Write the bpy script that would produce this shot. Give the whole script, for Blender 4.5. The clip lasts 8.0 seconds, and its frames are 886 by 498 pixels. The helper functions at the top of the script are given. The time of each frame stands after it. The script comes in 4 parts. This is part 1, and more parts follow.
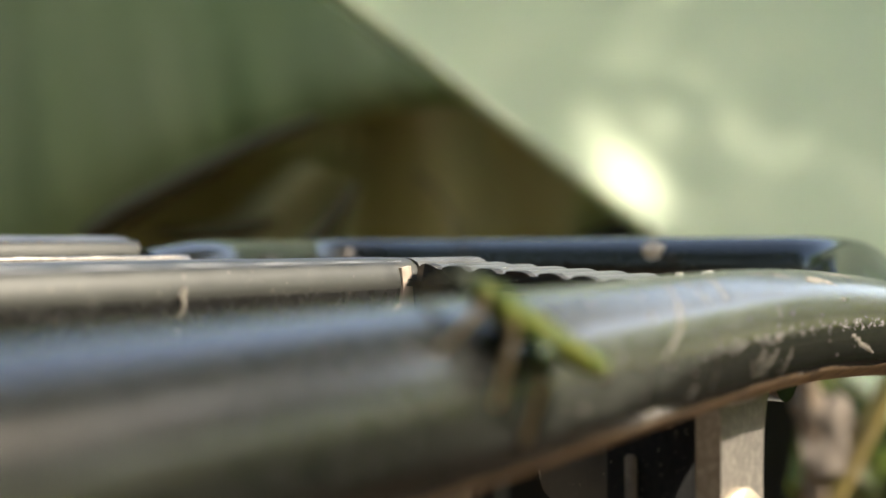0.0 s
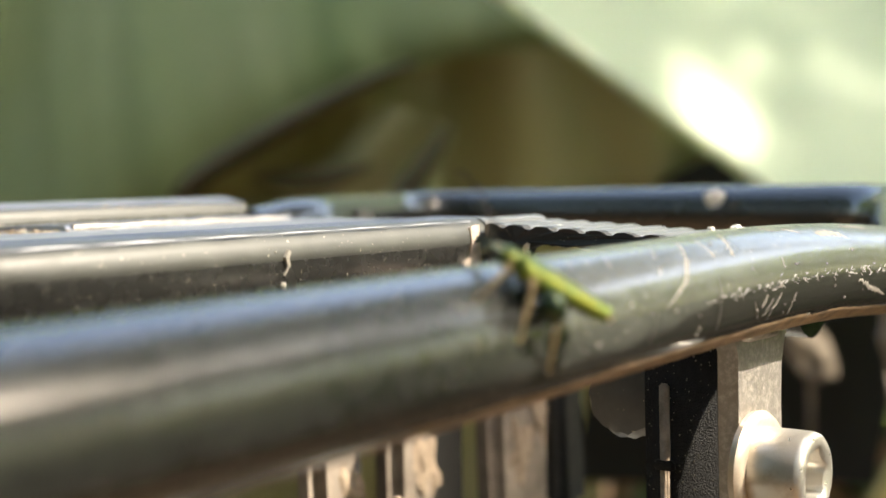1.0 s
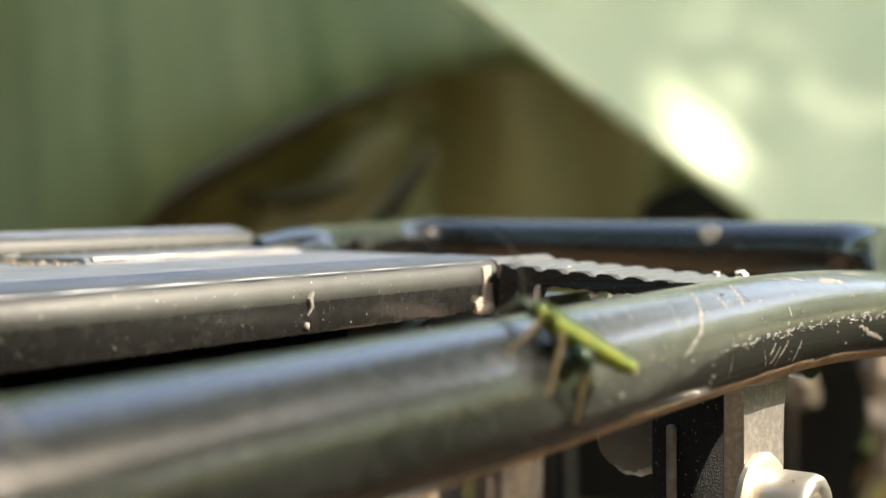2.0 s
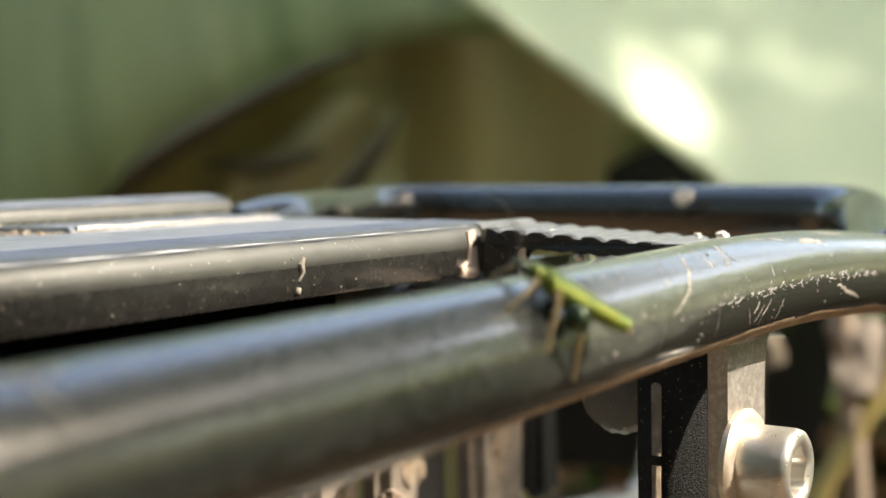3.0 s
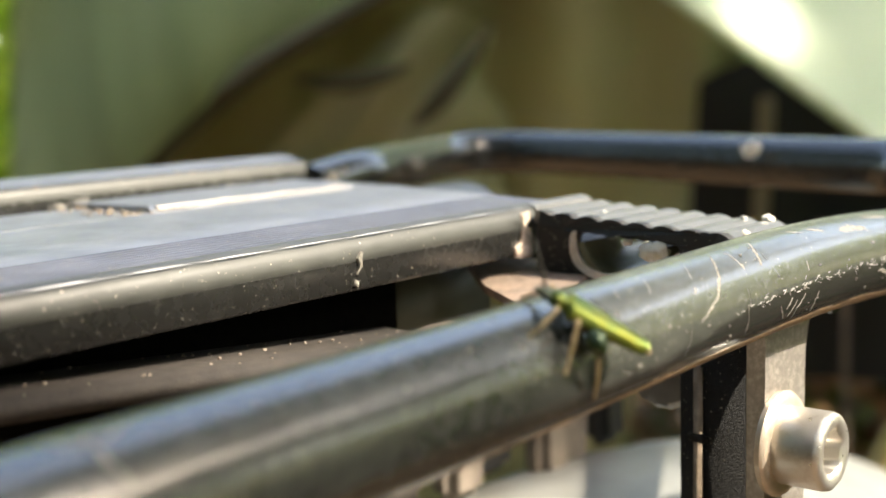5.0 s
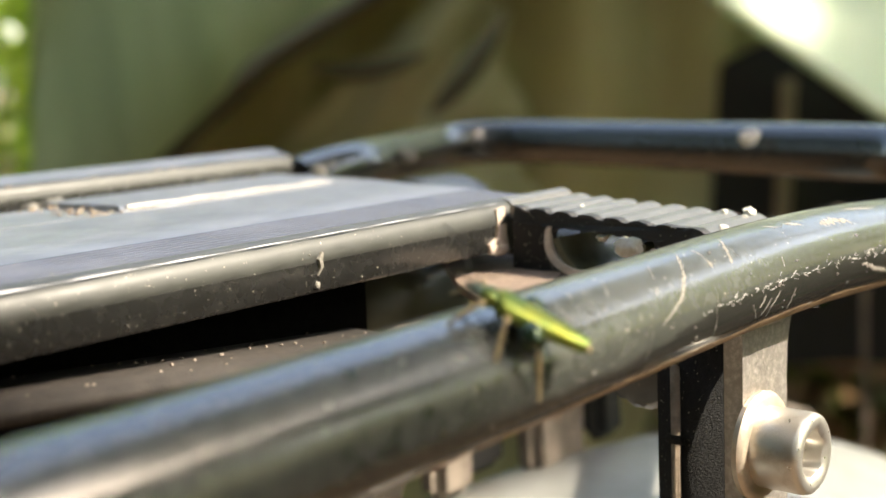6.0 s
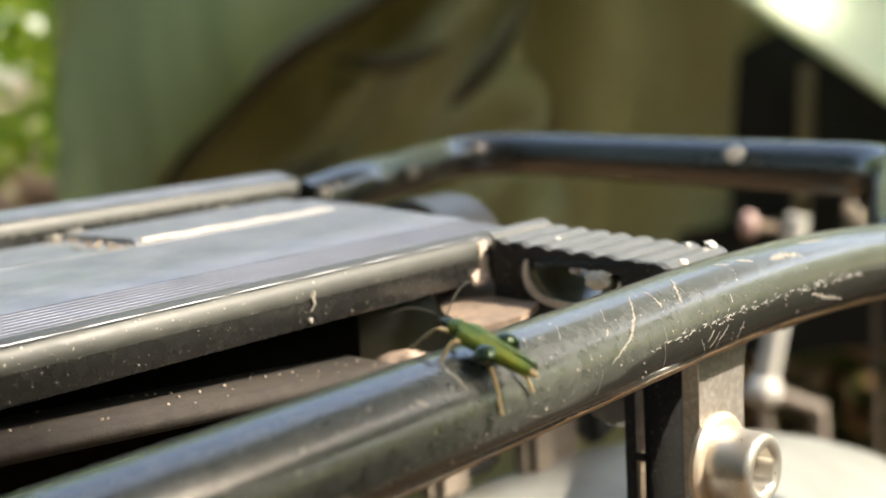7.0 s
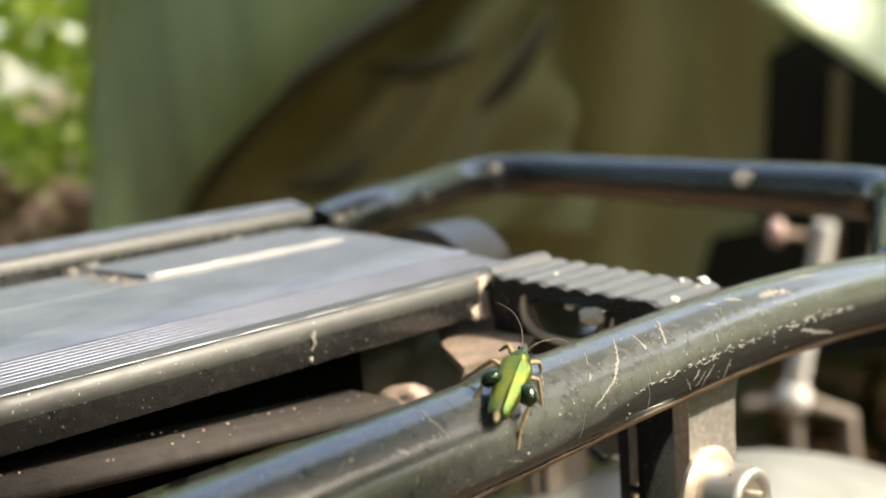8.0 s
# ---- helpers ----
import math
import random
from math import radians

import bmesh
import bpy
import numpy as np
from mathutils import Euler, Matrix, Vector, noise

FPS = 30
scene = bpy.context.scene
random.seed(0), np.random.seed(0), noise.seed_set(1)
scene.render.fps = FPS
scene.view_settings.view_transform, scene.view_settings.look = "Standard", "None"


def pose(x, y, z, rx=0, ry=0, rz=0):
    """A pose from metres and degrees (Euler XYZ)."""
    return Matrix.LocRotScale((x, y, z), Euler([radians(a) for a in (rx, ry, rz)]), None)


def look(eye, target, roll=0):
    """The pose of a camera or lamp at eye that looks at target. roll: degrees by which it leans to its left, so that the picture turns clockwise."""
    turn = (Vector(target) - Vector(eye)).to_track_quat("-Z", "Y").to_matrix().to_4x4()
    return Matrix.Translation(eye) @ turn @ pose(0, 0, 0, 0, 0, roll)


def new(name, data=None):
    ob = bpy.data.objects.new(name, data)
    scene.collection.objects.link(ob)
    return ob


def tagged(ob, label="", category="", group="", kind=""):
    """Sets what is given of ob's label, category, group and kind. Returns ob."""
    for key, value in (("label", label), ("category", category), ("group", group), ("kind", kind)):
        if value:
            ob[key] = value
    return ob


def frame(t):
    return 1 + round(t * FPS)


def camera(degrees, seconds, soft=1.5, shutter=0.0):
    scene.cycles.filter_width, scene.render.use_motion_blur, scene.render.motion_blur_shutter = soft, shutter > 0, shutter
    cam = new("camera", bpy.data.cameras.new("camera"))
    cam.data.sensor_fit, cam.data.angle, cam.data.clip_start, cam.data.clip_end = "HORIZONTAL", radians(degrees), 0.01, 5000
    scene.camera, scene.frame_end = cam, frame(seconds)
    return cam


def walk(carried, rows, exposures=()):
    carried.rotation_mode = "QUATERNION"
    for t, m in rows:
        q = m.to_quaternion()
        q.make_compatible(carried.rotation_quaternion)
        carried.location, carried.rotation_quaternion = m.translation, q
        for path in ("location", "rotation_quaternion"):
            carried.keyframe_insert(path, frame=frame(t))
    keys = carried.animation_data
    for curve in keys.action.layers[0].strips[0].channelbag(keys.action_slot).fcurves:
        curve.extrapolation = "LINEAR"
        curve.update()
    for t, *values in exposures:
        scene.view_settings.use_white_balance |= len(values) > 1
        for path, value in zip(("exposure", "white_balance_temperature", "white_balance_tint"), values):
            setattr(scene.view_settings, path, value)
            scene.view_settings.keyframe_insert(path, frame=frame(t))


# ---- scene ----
# ---- camera ----
cam = camera(39.6, 8.0)
cam.data.dof.use_dof = True
cam.data.dof.focus_distance = 0.122
cam.data.dof.aperture_fstop = 23.0
cam.data.dof.aperture_blades = 0
ROWS = [
    (0.0, -0.00001, -0.00001, 0.72000, 89.78, 0.22, -0.03),
    (0.5, 0.00476, -0.01323, 0.72078, 87.52, 1.69, 4.14),
    (1.0, 0.00356, -0.01936, 0.72252, 87.02, 1.41, 4.37),
    (1.5, 0.00134, -0.02316, 0.72532, 87.41, 1.07, 3.95),
    (1.7, 0.00111, -0.02337, 0.72549, 88.11, 0.60, 3.82),
    (2.8, -0.00264, -0.02441, 0.72444, 86.31, 1.02, 2.27),
    (3.0, -0.00208, -0.02514, 0.72514, 86.25, 1.04, 1.84),
    (3.5, 0.00211, -0.02932, 0.72653, 85.62, 1.39, 2.18),
    (4.0, 0.00076, -0.03205, 0.72840, 85.46, 1.87, 2.56),
    (4.5, 0.00084, -0.03238, 0.73005, 85.38, 1.89, 2.50),
    (5.0, 0.00280, -0.03115, 0.73441, 82.06, 1.67, 6.10),
    (5.2, 0.00299, -0.03049, 0.73400, 82.08, 1.76, 6.39),
    (6.3, 0.00964, -0.02562, 0.73507, 81.19, 2.63, 7.30),
    (6.5, 0.00874, -0.02930, 0.73488, 81.05, 2.56, 7.24),
    (7.0, 0.01513, -0.03689, 0.74214, 80.87, 3.21, 8.23),
    (7.5, 0.01966, -0.03874, 0.74750, 81.03, 3.77, 9.25),
    (8.0, 0.02037, -0.03981, 0.74685, 81.09, 3.87, 9.75),
]
walk(cam, [(t, pose(x, y, z, rx, ry, rz)) for t, x, y, z, rx, ry, rz in ROWS],
     ((0.0, 1.95, 7700, 8.6), (0.5, 2.48, 7700, 8.6), (1.0, 2.6, 7700, 8.6), (1.5, 2.36, 7700, 8.6), (3.0, 2.43, 7700, 8.6), (5.0, 2.55, 7700, 8.6), (6.5, 2.48, 7700, 8.6), (8.0, 2.28, 7700, 8.6)))

# ---- world, sun and exposure ----
SUN_DIR = Vector((0.72, -0.07, 0.69)).normalized()
sky_world = bpy.data.worlds.new("sky_world")
scene.world = sky_world
sky_world.use_nodes = True
wn = sky_world.node_tree
sky = wn.nodes.new("ShaderNodeTexSky")
sky.sky_type = 'NISHITA'
sky.sun_disc = False
sky.sun_elevation = math.asin(SUN_DIR.z)
sky.sun_rotation = math.atan2(SUN_DIR.x, SUN_DIR.y)
sky.dust_density = 2.0
wn.links.new(sky.outputs[0], wn.nodes["Background"].inputs[0])
wn.nodes["Background"].inputs[1].default_value = 0.15
sun_data = bpy.data.lights.new("sun", 'SUN')
sun_data.energy = 2.5
sun_data.angle = radians(0.55)
sun_data.color = (1.0, 0.97, 0.92)
sun = new("sun", sun_data)
sun.matrix_world = look(SUN_DIR * 10, (0, 0, 0))


# ---- materials ----
class Mat:
    """A node material with short ways to add nodes."""

    def __init__(self, name):
        self.m = bpy.data.materials.new(name)
        self.m.use_nodes = True
        self.t = self.m.node_tree
        self.b = self.t.nodes["Principled BSDF"]
        self.out = self.t.nodes["Material Output"]
        self.co = self.add("ShaderNodeTexCoord").outputs["Object"]

    def add(self, kind, **kw):
        n = self.t.nodes.new(kind)
        for k, v in kw.items():
            n.inputs[k.replace("_", " ")].default_value = v
        return n

    def link(self, a, b):
        self.t.links.new(a, b)

    def noise(self, scale, detail=4.0, rough=0.55, stretch=(1, 1, 1), distort=0.0):
        mp = self.add("ShaderNodeMapping")
        mp.inputs["Scale"].default_value = stretch
        self.link(self.co, mp.inputs["Vector"])
        n = self.add("ShaderNodeTexNoise", Scale=scale, Detail=detail, Roughness=rough, Distortion=distort)
        self.link(mp.outputs[0], n.inputs["Vector"])
        return n.outputs[0]

    def ramp(self, src, stops):
        r = self.add("ShaderNodeValToRGB")
        e = r.color_ramp.elements
        while len(e) < len(stops):
            e.new(0.5)
        for el, (p, c) in zip(e, stops):
            el.position = p
            el.color = (*c, 1) if isinstance(c, tuple) else (c, c, c, 1)
        self.link(src, r.inputs[0])
        return r.outputs[0]

    def mix(self, fac, a, b):
        n = self.t.nodes.new("ShaderNodeMix")
        n.data_type = 'RGBA'
        for sock, v in ((0, fac), (6, a), (7, b)):
            if isinstance(v, bpy.types.NodeSocket):
                self.link(v, n.inputs[sock])
            else:
                n.inputs[sock].default_value = v if sock == 0 else (*v, 1)
        return n.outputs[2]

    def bump(self, src, strength, dist):
        n = self.add("ShaderNodeBump", Strength=strength, Distance=dist)
        self.link(src, n.inputs["Height"])
        self.link(n.outputs[0], self.b.inputs["Normal"])

    def set(self, **kw):
        for k, v in kw.items():
            s = self.b.inputs[k.replace("_", " ")]
            if isinstance(v, bpy.types.NodeSocket):
                self.link(v, s)
            else:
                s.default_value = (*v, 1) if isinstance(v, tuple) and len(v) == 3 else v
        return self


def mat_paint(name, base, dust, amount, rough, scale=260.0, speck=True, ior=1.5):
    """Glossy dark paint under an uneven film of pale dust, with tiny grains of dirt."""
    m = Mat(name)
    film = m.ramp(m.noise(scale, 6, 0.65), [(0.22, 0.3 * amount), (0.78, amount)])
    big = m.ramp(m.noise(scale / 6, 3, 0.5), [(0.3, 0.7), (0.75, 1.0)])
    mul = m.add("ShaderNodeMath")
    mul.operation = 'MULTIPLY'
    m.link(film, mul.inputs[0])
    m.link(big, mul.inputs[1])
    c = m.mix(mul.outputs[0], base, dust)
    if speck:
        g = m.ramp(m.noise(2600, 2, 0.5), [(0.70, 0.0), (0.76, 0.8)])
        c = m.mix(g, c, (0.42, 0.38, 0.30))
    m.set(Base_Color=c, Roughness=m.ramp(m.noise(scale * 2, 5), [(0.3, rough), (0.8, rough + min(0.16, rough))]))
    m.set(IOR=ior)
    m.bump(m.noise(1500, 3), 0.12, 0.0002)
    return m.m


def mat_anodised(name, base, stain, rough):
    """Dull brushed aluminium, streaked along the rack and dusty in patches."""
    m = Mat(name)
    c = m.mix(m.ramp(m.noise(160, 6, 0.7), [(0.4, 0.0), (0.75, 0.7)]), base, stain)
    g = m.ramp(m.noise(2400, 2, 0.5), [(0.70, 0.0), (0.76, 0.7)])
    c = m.mix(g, c, (0.42, 0.38, 0.30))
    m.set(Base_Color=c, Metallic=m.ramp(m.noise(120, 5, 0.6), [(0.35, 0.85), (0.8, 0.55)]),
          Roughness=m.ramp(m.noise(300, 5), [(0.3, rough), (0.8, rough + 0.14)]))
    m.bump(m.noise(1300, 3), 0.1, 0.0002)
    return m.m


def mat_metal(name, base, stain, rough, scale=300.0):
    m = Mat(name)
    c = m.mix(m.ramp(m.noise(scale, 6, 0.7), [(0.45, 0.0), (0.75, 0.8)]), base, stain)
    m.set(Base_Color=c, Metallic=m.ramp(m.noise(scale, 6, 0.7), [(0.5, 0.62), (0.8, 0.25)]),
          Roughness=m.ramp(m.noise(scale * 3, 4), [(0.3, rough), (0.8, rough + 0.25)]))
    m.bump(m.noise(2200, 4), 0.25, 0.0002)
    return m.m


def mat_steel(name, base, stain, rough):
    """Bright steel with a few brownish stains."""
    m = Mat(name)
    c = m.mix(m.ramp(m.noise(420, 6, 0.7), [(0.55, 0.0), (0.8, 0.8)]), base, stain)
    m.set(Base_Color=c, Metallic=0.8, Roughness=m.ramp(m.noise(900, 5), [(0.3, rough), (0.8, rough + 0.18)]))
    m.bump(m.noise(2200, 4), 0.15, 0.0002)
    return m.m


def mat_rough(name, a, b, scale, rough=0.85, bump=0.4, dist=0.0004, spec=0.5):
    m = Mat(name)
    c = m.mix(m.ramp(m.noise(scale, 6, 0.65), [(0.3, 0.0), (0.7, 1.0)]), a, b)
    m.set(Base_Color=c, Roughness=rough, Specular_IOR_Level=spec)
    m.bump(m.noise(scale * 4, 5), bump, dist)
    return m.m


def mat_fabric(name, a, b, rough, trans=0.0):
    """Coated cloth: a fine weave, soft stains, a little light through it."""
    m = Mat(name)
    c = m.mix(m.ramp(m.noise(3.2, 4, 0.6, (1, 1, 0.35)), [(0.3, 0.0), (0.72, 1.0)]), a, b)
    m.set(Base_Color=c, Roughness=rough, Sheen_Weight=0.1)
    m.bump(m.noise(900, 2), 0.15, 0.0004)
    if trans:
        tr = m.add("ShaderNodeBsdfTranslucent")
        m.link(c, tr.inputs["Color"])
        mixer = m.add("ShaderNodeMixShader", Fac=trans)
        m.link(m.b.outputs[0], mixer.inputs[1])
        m.link(tr.outputs[0], mixer.inputs[2])
        m.link(mixer.outputs[0], m.out.inputs["Surface"])
    return m.m


def mat_leaf(name, a, b, thin=0.6):
    m = Mat(name)
    geo = m.add("ShaderNodeNewGeometry")
    c = m.mix(geo.outputs["Random Per Island"], a, b)
    m.set(Base_Color=c, Roughness=0.45)
    tr = m.add("ShaderNodeBsdfTranslucent")
    m.link(c, tr.inputs["Color"])
    mixer = m.add("ShaderNodeMixShader", Fac=thin)
    m.link(m.b.outputs[0], mixer.inputs[1])
    m.link(tr.outputs[0], mixer.inputs[2])
    m.link(mixer.outputs[0], m.out.inputs["Surface"])
    return m.m


def mat_shell(name, a, b, rough, metal=0.75, scale=1400.0):
    """Iridescent beetle shell, finely pitted."""
    m = Mat(name)
    c = m.mix(m.ramp(m.noise(scale, 4, 0.6), [(0.35, 0.0), (0.65, 1.0)]), a, b)
    m.set(Base_Color=c, Metallic=metal, Roughness=rough)
    m.bump(m.noise(4200, 3), 0.5, 0.0001)
    return m.m


PAINT = mat_paint("rail_paint", (0.010, 0.0105, 0.010), (0.12, 0.115, 0.10), 0.22, 0.07, 260.0, False, 1.6)
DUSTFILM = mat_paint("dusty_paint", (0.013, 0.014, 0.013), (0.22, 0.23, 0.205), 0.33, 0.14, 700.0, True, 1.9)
PANEL = mat_anodised("grey_anodised", (0.235, 0.243, 0.265), (0.16, 0.162, 0.165), 0.42)
RIBM = mat_anodised("ribbed_anodised", (0.105, 0.113, 0.14), (0.075, 0.077, 0.082), 0.36)
PLATE = mat_paint("platform_paint", (0.008, 0.008, 0.008), (0.075, 0.075, 0.067), 0.18, 0.2, 300.0, True, 1.65)
DUSTRIM = mat_paint("dusty_rim", (0.022, 0.023, 0.022), (0.15, 0.155, 0.13), 0.23, 0.40, 300.0, True, 1.5)
CUT = mat_paint("cut_edge_black", (0.005, 0.005, 0.005), (0.06, 0.055, 0.05), 0.2, 0.55, 900.0)
TABM = mat_paint("tab_paint", (0.05, 0.051, 0.05), (0.22, 0.22, 0.21), 0.4, 0.3, 500.0)
COVER = mat_rough("olive_plastic", (0.09, 0.097, 0.065), (0.06, 0.065, 0.045), 80, 0.45, 0.1)
RUBBER = mat_rough("black_casting", (0.005, 0.005, 0.005), (0.016, 0.0155, 0.015), 1300, 0.5, 1.0, 0.0006, 0.22)
STEEL = mat_steel("zinc_steel", (0.60, 0.575, 0.53), (0.36, 0.30, 0.24), 0.26)
DULL = mat_metal("dull_zinc", (0.26, 0.24, 0.22), (0.50, 0.455, 0.41), 0.38, 1400.0)
CHANNEL = mat_rough("dark_channel", (0.10, 0.10, 0.065), (0.17, 0.165, 0.11), 300, 0.18, 0.1, 0.0001)
BRASS = mat_metal("washer_brass", (0.60, 0.51, 0.41), (0.40, 0.31, 0.22), 0.34)
DIRT = mat_rough("dried_dirt", (0.27, 0.25, 0.215), (0.13, 0.12, 0.10), 2600, 0.9)
DUSTY = mat_rough("dusty_primer", (0.34, 0.26, 0.19), (0.16, 0.12, 0.085), 700, 0.85)
TAN = mat_rough("bare_tan_edge", (0.52, 0.42, 0.35), (0.34, 0.27, 0.21), 900, 0.6)
LIP = mat_rough("bare_cream_edge", (0.74, 0.66, 0.58), (0.52, 0.44, 0.37), 900, 0.55)
BLOCKM = mat_rough("tan_primer", (0.34, 0.26, 0.21), (0.20, 0.15, 0.12), 500, 0.65)
SCUFF = mat_rough("pale_scuff", (0.34, 0.33, 0.30), (0.18, 0.175, 0.16), 1500, 0.6)
WHITE = mat_rough("white_crumbs_glare", (0.80, 0.79, 0.75), (0.55, 0.50, 0.40), 1500, 0.75)
GREYPLASTIC = mat_rough("grey_mudguard", (0.22, 0.22, 0.205), (0.15, 0.15, 0.135), 60, 0.42, 0.1)
TYRE = mat_rough("tyre_rubber", (0.02, 0.02, 0.02), (0.05, 0.045, 0.04), 200, 0.8)
PALE = mat_rough("pale_rod", (0.66, 0.65, 0.61), (0.50, 0.48, 0.44), 120, 0.4, 0.1)
WITHERED = mat_rough("withered_leaf", (0.17, 0.135, 0.095), (0.09, 0.07, 0.05), 90, 0.7, 0.2)
PINK = mat_rough("pink_cap", (0.50, 0.34, 0.31), (0.36, 0.24, 0.22), 200, 0.4, 0.1)
OLIVE = mat_fabric("olive_cloth", (0.24, 0.325, 0.135), (0.35, 0.40, 0.22), 0.6, 0.4)
BROWN = mat_fabric("brown_olive_cloth", (0.38, 0.335, 0.15), (0.56, 0.50, 0.26), 0.75, 0.2)
DIMOLIVE = mat_fabric("dim_olive_cloth", (0.44, 0.43, 0.235), (0.56, 0.54, 0.32), 0.7, 0.3)
FOLDSHADE = mat_fabric("fold_shade_cloth", (0.075, 0.068, 0.035), (0.11, 0.10, 0.055), 0.9)
SHADEBLACK = mat_fabric("black_shade_cloth", (0.008, 0.0075, 0.006), (0.014, 0.013, 0.01), 0.9)
FLAPM = mat_fabric("pale_green_cloth", (0.60, 0.73, 0.50), (0.66, 0.77, 0.56), 0.5, 0.4)
HEMM = mat_fabric("cream_hem_tape", (0.88, 0.88, 0.76), (0.82, 0.84, 0.74), 0.45, 0.5)
SOIL = mat_rough("leaf_litter_soil", (0.17, 0.11, 0.06), (0.08, 0.052, 0.03), 9, 0.95, 0.8, 0.02)
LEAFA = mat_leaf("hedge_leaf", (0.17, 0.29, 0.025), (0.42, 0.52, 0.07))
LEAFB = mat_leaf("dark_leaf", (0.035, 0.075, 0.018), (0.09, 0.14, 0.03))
LEAFC = mat_leaf("plant_leaf", (0.05, 0.09, 0.02), (0.15, 0.19, 0.045))
DEADLEAF = mat_leaf("dead_leaf", (0.34, 0.21, 0.11), (0.17, 0.10, 0.05), 0.25)
STRAW = mat_rough("dry_straw", (0.42, 0.33, 0.10), (0.28, 0.21, 0.09), 80, 0.7)
BARK = mat_rough("bark", (0.16, 0.12, 0.085), (0.08, 0.06, 0.045), 30, 0.9, 0.8, 0.01)
SHELL = mat_shell("green_gold_elytra", (0.16, 0.165, 0.018), (0.065, 0.12, 0.028), 0.38, 0.7, 800.0)
SHELLD = mat_shell("dusty_olive_shell", (0.08, 0.09, 0.05), (0.025, 0.05, 0.035), 0.35, 0.5, 1200.0)
SHELLP = mat_shell("green_neck_shell", (0.13, 0.145, 0.022), (0.03, 0.075, 0.035), 0.32, 0.7, 1400.0)
THIGH = Mat("emerald_thigh").set(Base_Color=(0.03, 0.05, 0.022), Metallic=0.75, Roughness=0.12, Coat_Weight=0.5, Coat_Roughness=0.04).m
BARDUST = mat_rough("brown_grime", (0.27, 0.225, 0.185), (0.12, 0.095, 0.075), 160, 0.8)
MUD = mat_rough("dried_mud", (0.30, 0.20, 0.115), (0.11, 0.07, 0.04), 420, 0.75, 0.6, 0.0003)
GAPBLACK = mat_rough("gap_shade_black", (0.003, 0.003, 0.003), (0.007, 0.007, 0.006), 900, 0.95, 0.5, 0.0003, 0.0)
# brown in a lit tone, then brown grime darkened for the rim's shade
LITBROWN = mat_rough("lit_brown_primer", (0.26, 0.19, 0.145), (0.11, 0.08, 0.06), 350, 0.8)
SHADEGRIME = mat_rough("shaded_brown_grime", (0.032, 0.025, 0.02), (0.012, 0.0095, 0.008), 700, 0.8)
LEGM = mat_rough("dusted_leg", (0.40, 0.30, 0.15), (0.17, 0.125, 0.065), 2500, 0.6, 0.6, 0.0001)
FEELER = mat_rough("grey_feeler", (0.09, 0.075, 0.05), (0.04, 0.035, 0.025), 2500, 0.6, 0.4, 0.0001)
EYEM = Mat("black_eye").set(Base_Color=(0.006, 0.006, 0.006), Roughness=0.08).m
ABDO = mat_rough("dark_belly", (0.05, 0.06, 0.02), (0.10, 0.08, 0.04), 2000, 0.5)


# ---- building ----
UNIT = 0.00125
ORIGIN = Vector((0.008375, 0.076125, 0.712375))
ALONG = Vector((math.cos(radians(56.14)), math.sin(radians(56.14)), 0))
ACROSS = Vector((-ALONG.y, ALONG.x, 0))
UP = Vector((0, 0, 1))


def rk(a, b, z):
    """A place on the rack: a along it, b across it from the near rail, z up, in units of 1.25 mm."""
    return ORIGIN + UNIT * (ALONG * a + ACROSS * b + UP * z)


def part(name, bm, material, parent=None, label="", smooth=True):
    """Links a bmesh as one mesh object under its thing or part."""
    bmesh.ops.recalc_face_normals(bm, faces=bm.faces)
    for e in bm.edges:
        if len(e.link_faces) == 2 and e.calc_face_angle(0) > 0.75:
            e.smooth = False
    me = bpy.data.meshes.new(name)
    bm.to_mesh(me)
    bm.free()
    me.materials.append(material)
    for p in me.polygons:
        p.use_smooth = smooth
    ob = new(name, me)
    ob.parent = parent
    if label:
        ob["label"] = label
    return ob


def sweep(pts, radii, seg=20, bm=None, caps=True, flat=1.0):
    """A tube along pts; radii is one number or one for each point."""
    bm = bm or bmesh.new()
    pts = [Vector(p) for p in pts]
    radii = [radii] * len(pts) if not hasattr(radii, "__len__") else radii
    rings, ref = [], None
    for i, p in enumerate(pts):
        d = (pts[min(i + 1, len(pts) - 1)] - pts[max(i - 1, 0)]).normalized()
        if ref is None:
            ref = d.orthogonal().normalized() if abs(d.z) > 0.9 else UP.cross(d).normalized()
        x = (ref - d * ref.dot(d)).normalized()
        ref, y = x, d.cross(x)
        rings.append([bm.verts.new(p + radii[i] * (math.cos(k) * x + flat * math.sin(k) * y))
                      for k in (2 * math.pi * j / seg for j in range(seg))])
    for r, s in zip(rings, rings[1:]):
        for j in range(seg):
            bm.faces.new((r[j], r[(j + 1) % seg], s[(j + 1) % seg], s[j]))
    if caps:
        bm.faces.new(rings[0][::-1])
        bm.faces.new(rings[-1])
    return bm


def rounded(pts, radius, n=10):
    """A polyline with its corners rounded."""
    pts = [Vector(p) for p in pts]
    out = [pts[0]]
    for p, c, q in zip(pts, pts[1:], pts[2:]):
        l = min(radius, (p - c).length * 0.48, (q - c).length * 0.48)
        s, e = c + (p - c).normalized() * l, c + (q - c).normalized() * l
        out += [s.lerp(c, k / n).lerp(c.lerp(e, k / n), k / n) for k in range(n + 1)]
    return out + [pts[-1]]


